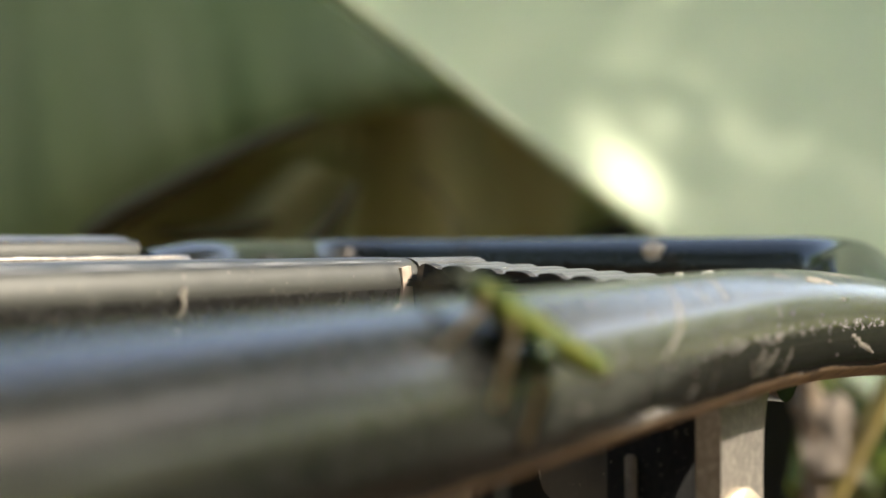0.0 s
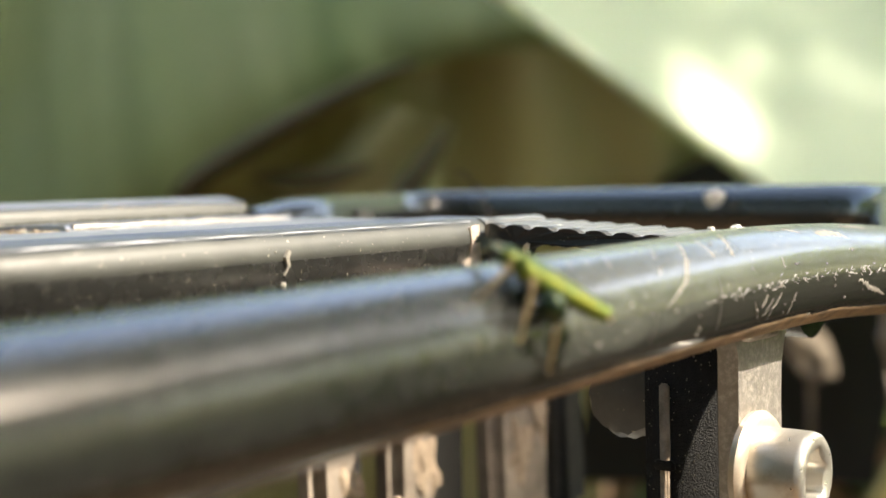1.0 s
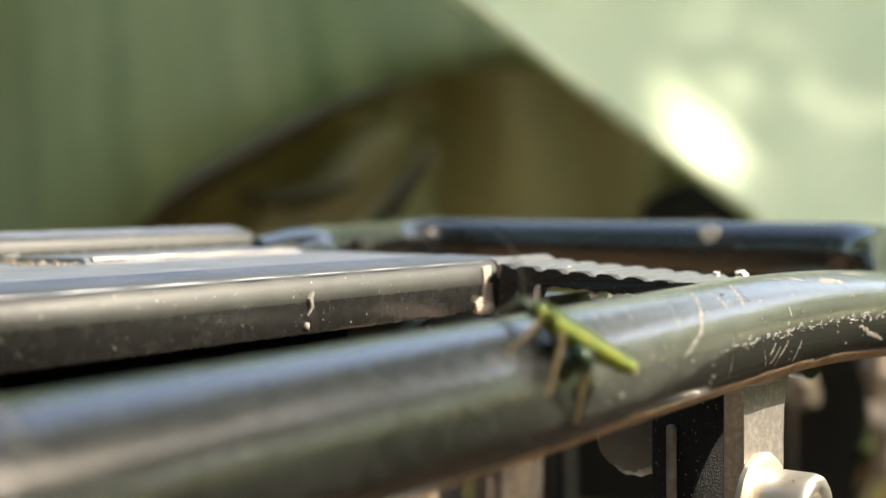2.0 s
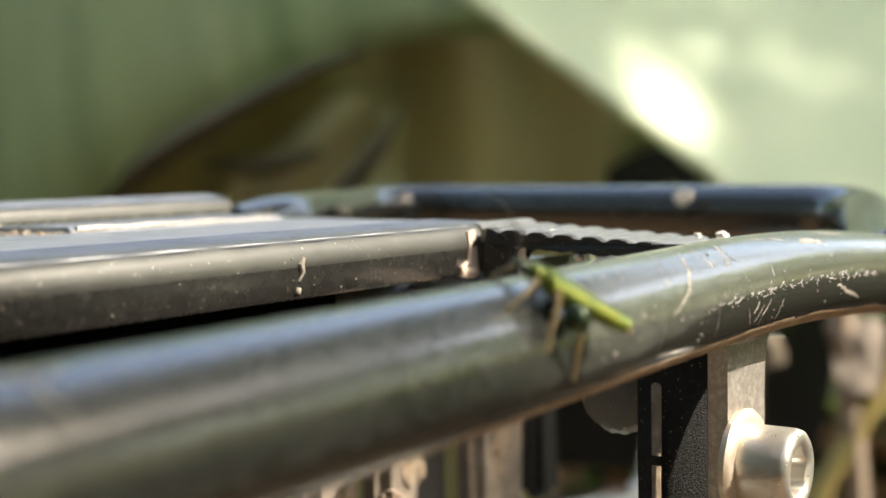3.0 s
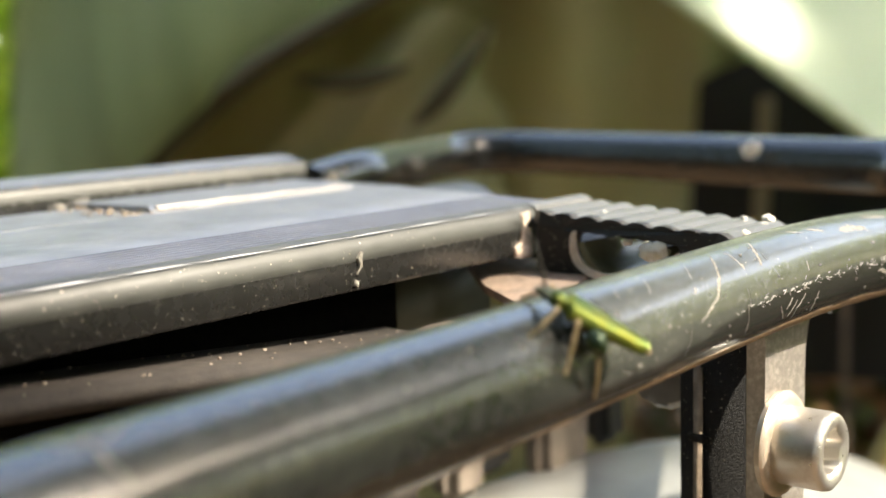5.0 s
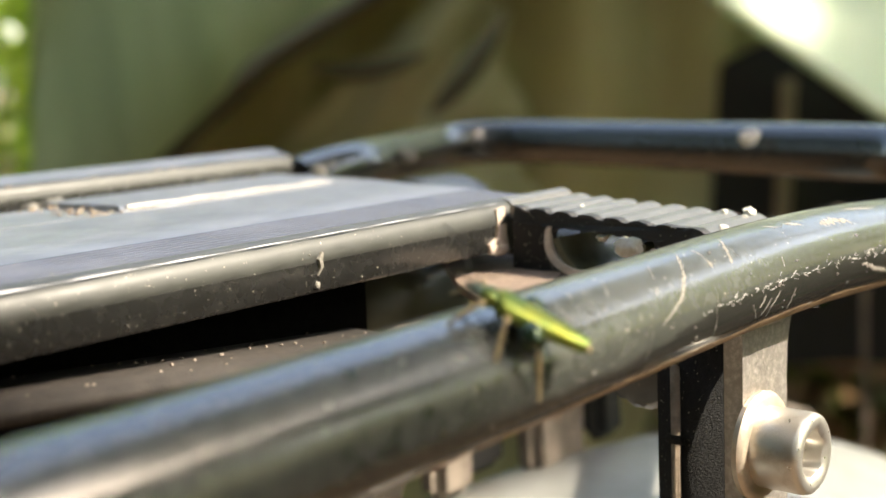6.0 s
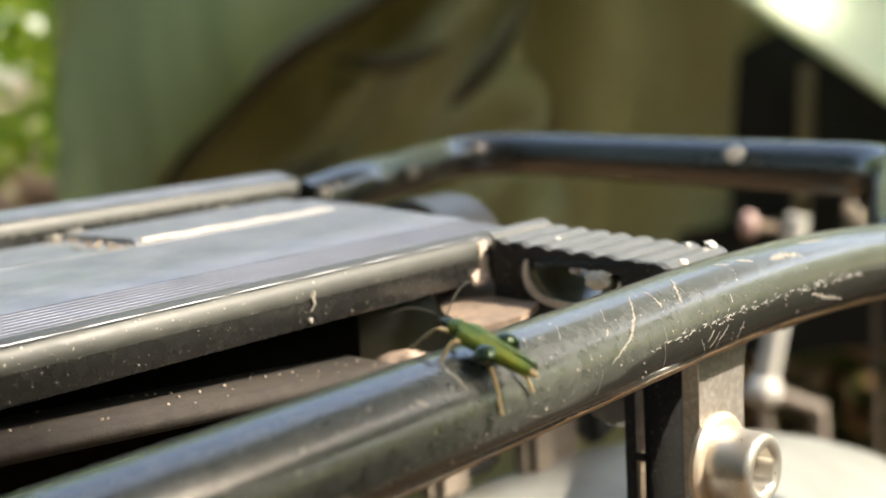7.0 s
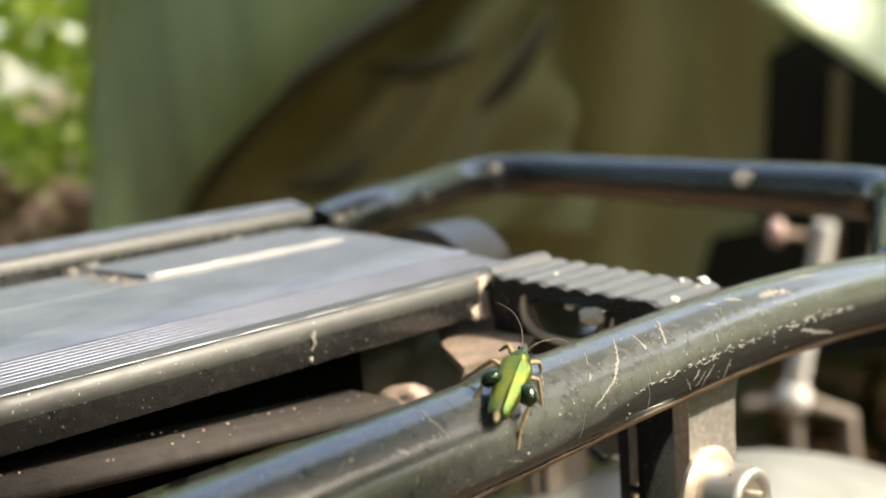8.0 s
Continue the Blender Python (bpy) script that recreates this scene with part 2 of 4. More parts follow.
def spaced(pts, n):
    """n + 1 places evenly spread along a polyline."""
    lengths = [0.0]
    for p, q in zip(pts, pts[1:]):
        lengths.append(lengths[-1] + (q - p).length)
    out, i = [], 0
    for k in range(n + 1):
        want = lengths[-1] * k / n
        while i < len(pts) - 2 and lengths[i + 1] < want:
            i += 1
        span = lengths[i + 1] - lengths[i]
        out.append(pts[i].lerp(pts[i + 1], (want - lengths[i]) / span if span else 0.0))
    return out


def dense(pts, step):
    out = [pts[0]]
    for p, q in zip(pts, pts[1:]):
        n = max(1, int((q - p).length / step))
        out += [p.lerp(q, (k + 1) / n) for k in range(n)]
    return out


def extrude(profile, a0, a1, steps=1, wobble=0.0, slant=0.0):
    """A closed outline of (b, z) drawn out along the rack from a0 to a1, its far end cut aslant."""
    bm = bmesh.new()
    rng = random.Random(len(profile) + int(a1))
    rows = []
    for k in range(steps + 1):
        a = a0 + (a1 - a0) * k / steps
        rows.append([bm.verts.new(rk(a + (rng.uniform(-wobble, wobble) if k in (0, steps) else 0) + slant * (b - profile[0][0]) * k / steps, b, z)) for b, z in profile])
    n = len(profile)
    for r, s in zip(rows, rows[1:]):
        for j in range(n):
            bm.faces.new((r[j], r[(j + 1) % n], s[(j + 1) % n], s[j]))
    bm.faces.new(rows[0][::-1])
    bm.faces.new(rows[-1])
    return bm


def soften(bm, width, angle=35, seg=2):
    es = [e for e in bm.edges if len(e.link_faces) == 2 and e.calc_face_angle(0) > radians(angle)]
    bmesh.ops.bevel(bm, geom=es, offset=width, segments=seg, affect='EDGES', clamp_overlap=True)
    return bm


def block(center, size, axes, bevel=0.0, seg=2):
    """A box with rounded edges, its half sizes along three axes."""
    bm = bmesh.new()
    bmesh.ops.create_cube(bm, size=2.0)
    c = Vector(center)
    for v in bm.verts:
        v.co = c + sum((axes[i] * (v.co[i] * size[i]) for i in range(3)), Vector())
    return soften(bm, bevel, 30, seg) if bevel else bm


def turned(base, axis, rows, seg=32, jitter=0.0):
    """A turned body: rows of (distance along the axis, radius)."""
    bm = bmesh.new()
    axis = axis.normalized()
    x = UP.cross(axis).normalized()
    y = axis.cross(x)
    rng = random.Random(5)
    rings = []
    for d, r in rows:
        rings.append([bm.verts.new(base + axis * d + (r + rng.uniform(-jitter, jitter)) * (math.cos(k) * x + math.sin(k) * y))
                      for k in (2 * math.pi * j / seg for j in range(seg))])
    for p, q in zip(rings, rings[1:]):
        for j in range(seg):
            bm.faces.new((p[j], p[(j + 1) % seg], q[(j + 1) % seg], q[j]))
    bm.faces.new(rings[0][::-1])
    bm.faces.new(rings[-1])
    return bm


def blob(center, size, axes=None, seed=0, rough=0.15, sub=2):
    """A small uneven lump."""
    bm = bmesh.new()
    bmesh.ops.create_icosphere(bm, subdivisions=sub, radius=1.0)
    axes = axes or (Vector((1, 0, 0)), Vector((0, 1, 0)), UP)
    off = Vector((seed * 3.1, seed * 1.7, seed * 0.9))
    for v in bm.verts:
        k = 1 + rough * noise.noise(v.co * 1.6 + off) * 2
        v.co = Vector(center) + sum((axes[i] * (v.co[i] * size[i] * k) for i in range(3)), Vector())
    return bm


# ---- the place ----
def ground():
    bm = bmesh.new()
    xs = [-120, -40, -15, -8, -5, -3.5, -2.5, -1.8, -1.2, -0.8, -0.4, 0, 0.4, 0.8, 1.2, 1.8, 2.5, 3.5, 5, 8, 15, 40, 120]
    grid = [[bm.verts.new((x, y, 0.03 * noise.noise(Vector((x, y, 0))) if max(abs(x), abs(y)) < 20 and abs(x) + abs(y) > 1 else 0.0)) for x in xs] for y in xs]
    for r, s in zip(grid, grid[1:]):
        for j in range(len(xs) - 1):
            bm.faces.new((r[j], r[j + 1], s[j + 1], s[j]))
    return tagged(part("ground", bm, SOIL), "brown leaf-littered soil of a shaded clearing", "ground", kind="structure")


def leaf_cloud(name, material, count, place, size, seed, label, category):
    """Many small leaves in one object; place(rng) gives each leaf's spot."""
    rng = random.Random(seed)
    vs, fs = [], []
    for _ in range(count):
        p = Vector(place(rng))
        r = Euler((rng.uniform(-1.2, 1.2), rng.uniform(-1.2, 1.2), rng.uniform(0, 6.3))).to_matrix()
        s = size * rng.uniform(0.6, 1.4)
        k = len(vs)
        for x, y, z in ((0, -1, 0), (0.45, -0.1, 0.12), (0, 1, 0.05), (-0.45, -0.1, 0.12)):
            vs.append(p + r @ Vector((x * s, y * s, z * s)))
        fs += [(k, k + 1, k + 2), (k, k + 2, k + 3)]
    me = bpy.data.meshes.new(name)
    me.from_pydata(vs, [], fs)
    me.materials.append(material)
    return tagged(new(name, me), label, category, kind="stuff")


def hedge_place(x0, x1, y0, y1, z0, z1):
    """Leaf spots gathered in clumps within a box, with gaps between."""
    def at(rng):
        while True:
            p = Vector((rng.uniform(x0, x1), rng.uniform(y0, y1), rng.uniform(z0, z1)))
            mx, my = abs(2 * p.x - x0 - x1) / (x1 - x0), abs(2 * p.y - y0 - y1) / (y1 - y0)
            mz = max(0.0, (2 * p.z - z0 - z1) / (z1 - z0))
            if noise.noise(p * 1.7) > -0.12 and mx ** 4 + my ** 4 + mz ** 4 < 1.25 + 0.8 * noise.noise(p * 2.6 + Vector((7, 3, 1))):
                return p
    return at


def surroundings():
    leaf_cloud("hedge", LEAFA, 8000, hedge_place(-4.2, -1.2, 3.3, 4.6, 0.40, 3.0), 0.055, 1, "sunlit yellow-green leafy hedge behind the clearing", "hedge")
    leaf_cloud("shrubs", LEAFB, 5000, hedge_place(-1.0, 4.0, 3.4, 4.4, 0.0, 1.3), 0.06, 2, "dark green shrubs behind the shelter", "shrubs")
    # tall dark leaves out of view, added to darken what the tubes reflect
    leaf_cloud("thicket", LEAFB, 24000, hedge_place(-7.0, 7.0, -5.6, -3.8, 0.0, 4.2), 0.13, 3, "unseen tall dark green thicket, added to darken reflections", "trees")
    leaf_cloud("thicket", LEAFA, 15000, hedge_place(4.8, 6.2, -4.0, 6.0, 0.0, 3.2), 0.11, 4, "sunlit green thicket along the clearing", "shrubs")
    # unseen dark leaves, added where the tubes would mirror bright sky
    leaf_cloud("thicket", LEAFB, 9000, hedge_place(4.9, 6.0, -1.6, 2.6, 2.7, 4.5), 0.1, 25, "unseen dark leaves, added to fill a bright gap in reflections", "shrubs")
    leaf_cloud("thicket", LEAFB, 16000, hedge_place(-6.2, -4.8, -4.5, 3.2, 0.0, 6.4), 0.11, 5, "unseen dark green thicket, added to darken the tubes' reflections", "shrubs")
    leaf_cloud("thicket", LEAFA, 6000, hedge_place(-7.0, 2.5, 5.6, 6.6, 0.0, 3.6), 0.11, 18, "green thicket closing the clearing's far side", "shrubs")
    # unseen undergrowth, added to hide lit ground from the rail's reflection
    leaf_cloud("undergrowth", LEAFB, 14000, hedge_place(0.95, 3.3, -1.5, 1.9, 0.0, 0.62), 0.05, 16, "unseen dark low undergrowth, added to darken the rail's reflection", "undergrowth")

    def strewn(r):
        d, k = abs(r.gauss(0, 1.9)), r.uniform(0, 6.2832)
        return 0.3 + d * math.cos(k), 1.9 + 0.8 * d * math.sin(k), 0.035 + r.uniform(0, 0.04)
    leaf_cloud("leaf_litter", DEADLEAF, 14000, strewn, 0.04, 6,
               "fallen brown leaves lying on the soil", "leaf litter")
    leaf_cloud("ground_plants", LEAFC, 5500, hedge_place(0.0, 1.6, 1.75, 2.7, 0.02, 0.46), 0.03, 7, "low green plants growing behind the shelter", "plants")
    leaf_cloud("dry_leaves", DEADLEAF, 2300, hedge_place(0.0, 1.5, 1.72, 2.4, 0.05, 0.40), 0.035, 8, "withered brown leaves among low plants", "dry leaves")


def leaf_bank():
    leaf_cloud("leaf_bank", DEADLEAF, 4000, hedge_place(-4.0, -1.0, 2.9, 3.3, 0.0, 0.52), 0.045, 15, "bank of withered brown leaves below the hedge", "leaf bank")


def sheet(nu, nv, f):
    bm = bmesh.new()
    g = [[bm.verts.new(f(i / nu, j / nv)) for j in range(nv + 1)] for i in range(nu + 1)]
    for i in range(nu):
        for j in range(nv):
            bm.faces.new((g[i][j], g[i + 1][j], g[i + 1][j + 1], g[i][j + 1]))
    return bm


def thicken(bm, d):
    bmesh.ops.recalc_face_normals(bm, faces=bm.faces)
    bmesh.ops.solidify(bm, geom=bm.faces[:], thickness=d)
    return bm


def hem_edge(t):
    """The flap's slanting free edge, from its top to its low corner."""
    return Vector((-0.385 + 0.77 * t, 1.0, 1.14 - 0.58 * t))


def flap(u, v):
    """The pale flap, which leans back from its hem."""
    p = hem_edge(u)
    far = Vector((1.0, 1.62 + 0.05 * math.sin(5 * u), 1.24 - 0.42 * u))
    q = p.lerp(far, v)
    q.y += 0.02 * math.sin(v * 7 + u * 2) * v
    q.z += 0.03 * v * math.sin(9 * v + 4 * u)
    return q


def roof_line(x):
    return 1.24 - 0.70 * (max(x, -0.25) + 0.25)


def shelter():
    """A cloth shelter: hanging front panel with an arched opening, inner lining, a pale flap and an unseen roof added
    for shade.
    """
    root = new("cloth_shelter")
    root.location = (0, 1.35, 0)
    tagged(root, "olive cloth shelter with a pale flap and dark opening", "tent")
    inv = Matrix.Translation(root.location).inverted()

    def cloth(name, bm, mat, label=""):
        bm.transform(inv)
        return part(name, bm, mat, root, label)

    arch = [(-0.67, 0.30), (-0.62, 0.52), (-0.54, 0.62), (-0.45, 0.70), (-0.37, 0.765), (-0.26, 0.822), (-0.155, 0.866), (-0.09, 0.88), (0.015, 0.888), (0.12, 0.865), (0.30, 0.80), (0.6, 0.6), (0.9, 0.5)]

    def bottom(x):
        for (x0, z0), (x1, z1) in zip(arch, arch[1:]):
            if x <= x1:
                return z0 + (z1 - z0) * max(0, (x - x0) / (x1 - x0))
        return 0.4

    def front(u, v):
        x = -0.67 + 0.96 * u
        z0 = bottom(x)
        z = z0 + (max(z0 + 0.01, min(1.14, 1.02 - x * 0.749)) - z0) * v
        w = x - 0.22 * (1.1 - z)
        fold = 0.003 * math.sin(w * 52 + 2.6 * noise.noise(Vector((x * 4, 0, z * 1.5)))) + 0.0012 * math.sin(w * 101 + 3 * noise.noise(Vector((x * 6, 2, z))))
        return Vector((x, 1.375 + 0.035 * (1 - v) ** 8 + 0.34 * (z - 0.6) + fold * (0.4 + 0.6 * (1 - v)) + 0.04 * noise.noise(Vector((x * 3, 5, z * 2))), z))

    def back(u, v):
        x = -0.68 + 1.04 * u
        low = 0.02 + 0.44 * min(1.0, max(0.0, (x - 0.0) / 0.12))
        z = low + (min(1.0, roof_line(x) - 0.01) - low) * v
        fold = 0.022 * math.sin(x * 34 + 2.5 * noise.noise(Vector((x * 3, 1, z * 2)))) + 0.03 * noise.noise(Vector((x * 5, 9, z * 4)))
        return Vector((x, 1.62 + fold, z))

    cloth("front_panel", thicken(sheet(130, 40, front), 0.002), OLIVE, "olive green hanging cloth with soft folds")
    cloth("inner_lining", thicken(sheet(110, 30, back), 0.002), BROWN, "brown olive lining in the shade of the opening")
    cloth("side_panel", thicken(sheet(6, 20, lambda u, v: Vector((-0.675 + 0.012 * math.sin(9 * v), 1.41 + 0.2 * u, 0.02 + 1.08 * v))), 0.002), OLIVE)
    # roof out of view, added to keep the sun off the lining
    cloth("shade_roof", thicken(sheet(30, 10, lambda u, v: Vector((-0.68 + 1.04 * u, 1.53 + 0.35 * v, roof_line(-0.68 + 1.04 * u) + 0.01 * math.sin(20 * u)))), 0.002), OLIVE, "olive cloth roof out of view, added to shade the lining")
    # dark bands across lining and panel; their colour holds the edge's and folds' shade
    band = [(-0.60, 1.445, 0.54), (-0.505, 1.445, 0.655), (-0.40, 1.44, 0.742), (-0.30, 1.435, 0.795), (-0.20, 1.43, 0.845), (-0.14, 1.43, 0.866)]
    cloth("edge_shade_band", sweep(spaced(rounded(band, 0.05), 60), [0.008 + 0.022 * math.sin(math.pi * k / 60) ** 0.8 for k in range(61)], 10, flat=0.5), FOLDSHADE, "dark band standing in for shade along the opening")

    def inner(u, v):
        left = Vector((-0.50 + 0.32 * v, 0, 0.56 + 0.27 * v))
        right = Vector((-0.07 - 0.05 * v + 0.012 * math.sin(14 * v), 0, 0.50 + 0.30 * v))
        q = left.lerp(right, u)
        w = q.x * 0.75 - q.z * 0.65
        q.y = 1.53 + 0.08 * max(0.0, u - 0.6) ** 1.5 / 0.25 + 0.010 * math.sin(w * 70 + 2 * noise.noise(q * 5)) + 0.02 * noise.noise(Vector((q.x * 9, 3, q.z * 6)))
        return q

    cloth("inner_panel", thicken(sheet(50, 30, inner), 0.002), DIMOLIVE, "dim olive inner cloth with slanting folds")
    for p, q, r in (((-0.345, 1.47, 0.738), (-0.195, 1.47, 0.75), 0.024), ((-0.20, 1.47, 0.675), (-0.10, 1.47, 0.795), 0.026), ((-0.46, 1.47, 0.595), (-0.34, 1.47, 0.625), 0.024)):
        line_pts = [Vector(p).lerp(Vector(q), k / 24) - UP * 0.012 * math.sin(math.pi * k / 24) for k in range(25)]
        cloth("shade_fold", sweep(line_pts, [0.003 + r * math.sin(math.pi * k / 24) ** 0.8 for k in range(25)], 12, flat=0.5), FOLDSHADE, "sagging fold of cloth with its shade painted dark")
    # near-black sheets put the opening's deep shade into colour
    cloth("shade_sheet", thicken(sheet(16, 12, lambda u, v: Vector((0.135 + 0.27 * u + 0.02 * v, 1.55 + 0.012 * math.sin(9 * u + 4 * v), 0.36 + (0.36 + 0.03 * math.sin(5 * u)) * v))), 0.002), SHADEBLACK, "black sheet standing in for shade inside the opening")
    cloth("shade_sheet", thicken(sheet(16, 8, lambda u, v: Vector((0.03 + 0.38 * u + 0.05 * v, 1.53 + 0.012 * math.sin(11 * u + 3 * v), 0.34 + (0.16 + 0.07 * u) * v))), 0.002), SHADEBLACK, "black sheet standing in for shade at the opening's foot")
    for x, z0, z1, mat in ((0.225, 0.45, 0.70, DUSTY),):
        cloth("hanging_strap", sweep(dense([Vector((x, 1.53, z0)), Vector((x + 0.012, 1.53, z1))], 0.03), 0.016, 8, flat=0.3), mat, "faded hanging strap")

    cloth("flap", thicken(sheet(40, 40, flap), 0.002), FLAPM, "pale green sunlit flap of thin cloth")
    pts = [flap(t / 40, 0.012) for t in range(41)]
    cloth("hem", sweep(pts, 0.014, 10, flat=0.15), HEMM, "cream rolled hem catching the sun")
    return root


def shade_screens():
    """Unseen leaf screens, added to shade shelter and rack and dapple the flap."""
    spot = flap(0.64, 0.05)
    slant = Vector((0.8, 0, -0.6))

    def at(rng):
        while True:
            p = flap(rng.uniform(-0.1, 1.1), rng.uniform(-0.1, 0.75))
            d = p - spot
            e = d.dot(slant)
            gap = math.hypot(e / 0.06, (d - slant * e).length / 0.036)
            if gap > 1 and noise.noise(p * 5) > -0.62:
                return p + SUN_DIR * rng.uniform(4.2, 5.4)
    # unseen canopy, added to darken what the tubes reflect
    leaf_cloud("leaf_screen", LEAFB, 15000, hedge_place(-2.6, 1.45, -4.3, 0.25, 2.3, 3.0), 0.06, 17, "unseen leaf screen overhead, added to darken reflections", "tree branch")

    def low(rng):
        while True:
            u, v = rng.uniform(-1, 1), rng.uniform(-1, 1)
            if math.hypot(u, v) < 1:
                return rk(98 + 36 * u, 72 + 56 * v, 3) + SUN_DIR * rng.uniform(2.2, 2.8)

    def side(rng):
        while True:
            u, v = rng.uniform(-1, 1), rng.uniform(-1, 1)
            p = rk(-78 + 57 * u, -6 + 28 * v, 3)
            if abs(u) ** 3 + abs(v) ** 3 < 1 + 0.5 * noise.noise(p * 60):
                return p + SUN_DIR * rng.uniform(1.5, 1.9)

    def over_panel(rng):
        return Vector((rng.uniform(-1.0, 0.35), rng.uniform(1.36, 1.68), rng.uniform(0.45, 1.5))) + SUN_DIR * rng.uniform(4.0, 5.2)

    def crown(rng):
        k, e, d = radians(rng.uniform(22, 66)), radians(rng.uniform(27, 66)), rng.uniform(4.0, 5.0)
        return Vector((math.sin(k) * math.cos(e), math.cos(k) * math.cos(e), math.sin(e))) * d + Vector((0, 0, 0.7))
    # unseen leaves: the first darken reflections, the rest block the sun
    leaf_cloud("leaf_screen", LEAFB, 9000, crown, 0.06, 24, "unseen leaf screen, added to darken the rail's reflection", "tree branch")
    leaf_cloud("leaf_screen", LEAFB, 15000, over_panel, 0.035, 22, "unseen dense leaf screen, added to shade the shelter", "tree branch")
    leaf_cloud("leaf_screen", LEAFB, 2600, side, 0.016, 21, "unseen leaf screen, added to shade the rail's left part", "tree branch")
    leaf_cloud("leaf_screen", LEAFB, 900, low, 0.022, 14, "unseen leaf screen, added to shade the rack's end", "tree branch")
    leaf_cloud("leaf_screen", LEAFB, 5000, at, 0.028, 12, "unseen leaf screen with a gap, added to dapple the flap", "tree branch")


def tree():
    """An unseen tree, added to hold the leaf screens over the clearing."""
    root = new("tree")
    root.location = (2.7, 3.2, 0)
    tagged(root, "unseen slender tree with rough grey-brown bark, added to hold the leaf screens", "tree")
    base = Vector(root.location)

    def wood(name, pts, r0, r1):
        pts = dense(rounded([Vector(q) for q in pts], 0.3), 0.12)
        rng = random.Random(len(pts))
        pts = [q + Vector((rng.uniform(-1, 1), rng.uniform(-1, 1), 0)) * r1 * 0.5 - base for q in pts]
        part(name, sweep(pts, [r0 + (r1 - r0) * k / len(pts) for k in range(len(pts))], 12), BARK, root)

    wood("trunk", [(2.7, 3.2, -0.05), (2.62, 3.15, 2.2), (2.45, 3.1, 4.2), (2.3, 3.1, 6.2)], 0.13, 0.04)
    wood("limb", [(2.5, 3.12, 3.6), (1.7, 2.2, 3.7), (0.95, 1.25, 3.15)], 0.04, 0.008)
    wood("limb", [(2.6, 3.15, 2.6), (1.5, 0.9, 3.2), (0.9, -0.4, 2.9), (-0.9, -1.3, 2.65)], 0.05, 0.01)
    wood("limb", [(1.2, 0.2, 3.05), (0.6, -1.0, 2.7), (0.4, -1.9, 2.6)], 0.02, 0.008)
    wood("limb", [(2.4, 3.1, 3.9), (2.9, 2.9, 4.3), (3.3, 2.5, 4.5)], 0.04, 0.01)
    wood("limb", [(2.35, 3.1, 5.2), (2.6, 3.0, 5.6), (3.0, 3.2, 5.9)], 0.03, 0.01)


# ---- the bicycle with its rack ----
RAIL = 4.07


def rail_center(s):
    b = max(0.0, s - 15.15)
    return rk(s, -0.000226 * b * b, 0.01615 * s - 0.00134 * b * b)


def rail_frame(s):
    d = (rail_center(s + 0.5) - rail_center(s - 0.5)).normalized()
    side = UP.cross(d).normalized()
    return rail_center(s), d, side, d.cross(side)


def on_rail(s, phi, lift=0.0):
    """A place on the near rail's skin: phi in degrees from its top towards the outer side."""
    c, d, side, up = rail_frame(s)
    n = up * math.cos(radians(phi)) - side * math.sin(radians(phi))
    return c + n * UNIT * (RAIL + lift), n


def scratch(path, width, parent, seed, material=DIRT, name="scratch", label=""):
    """A ragged raised strip of dried dirt along (s, phi) places on the rail."""
    rng = random.Random(seed)
    fine = []
    for (s0, p0), (s1, p1) in zip(path, path[1:]):
        n = max(2, int(math.hypot(s1 - s0, (p1 - p0) * 0.07) / 0.16))
        fine += [(s0 + (s1 - s0) * k / n, p0 + (p1 - p0) * k / n) for k in range(n)]
    fine.append(path[-1])
    bm = bmesh.new()
    rows = []
    for i, (s, phi) in enumerate(fine):
        j = (fine[min(i + 1, len(fine) - 1)][0] - fine[max(i - 1, 0)][0], (fine[min(i + 1, len(fine) - 1)][1] - fine[max(i - 1, 0)][1]) * 0.071)
        l = math.hypot(*j) or 1
        w = width * (0.25 + 0.75 * math.sin(math.pi * (i + 0.5) / len(fine)) ** 0.6) * 0.72 * rng.uniform(0.4, 1.2)
        o = rng.uniform(-0.3, 0.3) * width
        row = []
        for k, h in ((-1, -0.02), (-0.4, 0.035), (0.4, 0.035), (1, -0.02)):
            ds, dp = -j[1] / l * (w * k + o), j[0] / l * (w * k + o) / 0.071
            row.append(bm.verts.new(on_rail(s + ds, phi + dp, h * rng.uniform(0.6, 1.2) if h > 0 else h)[0]))
        rows.append(row)
    for r, q in zip(rows, rows[1:]):
        for k in range(3):
            bm.faces.new((r[k], r[k + 1], q[k + 1], q[k]))
    return part(name, bm, material, parent, label)


def ridged(b0, b1, n, top, depth):
    """The upper line of a ridged surface from b0 to b1."""
    out = []
    for i in range(n):
        w = (b1 - b0) / n
        for f, h in ((0.0, 0), (0.12, 0.1), (0.2, 0.62), (0.34, 0.92), (0.52, 1), (0.7, 0.92), (0.84, 0.62), (0.92, 0.1)):
            out.append((b0 + w * (i + f), top - depth + depth * h))
    return out


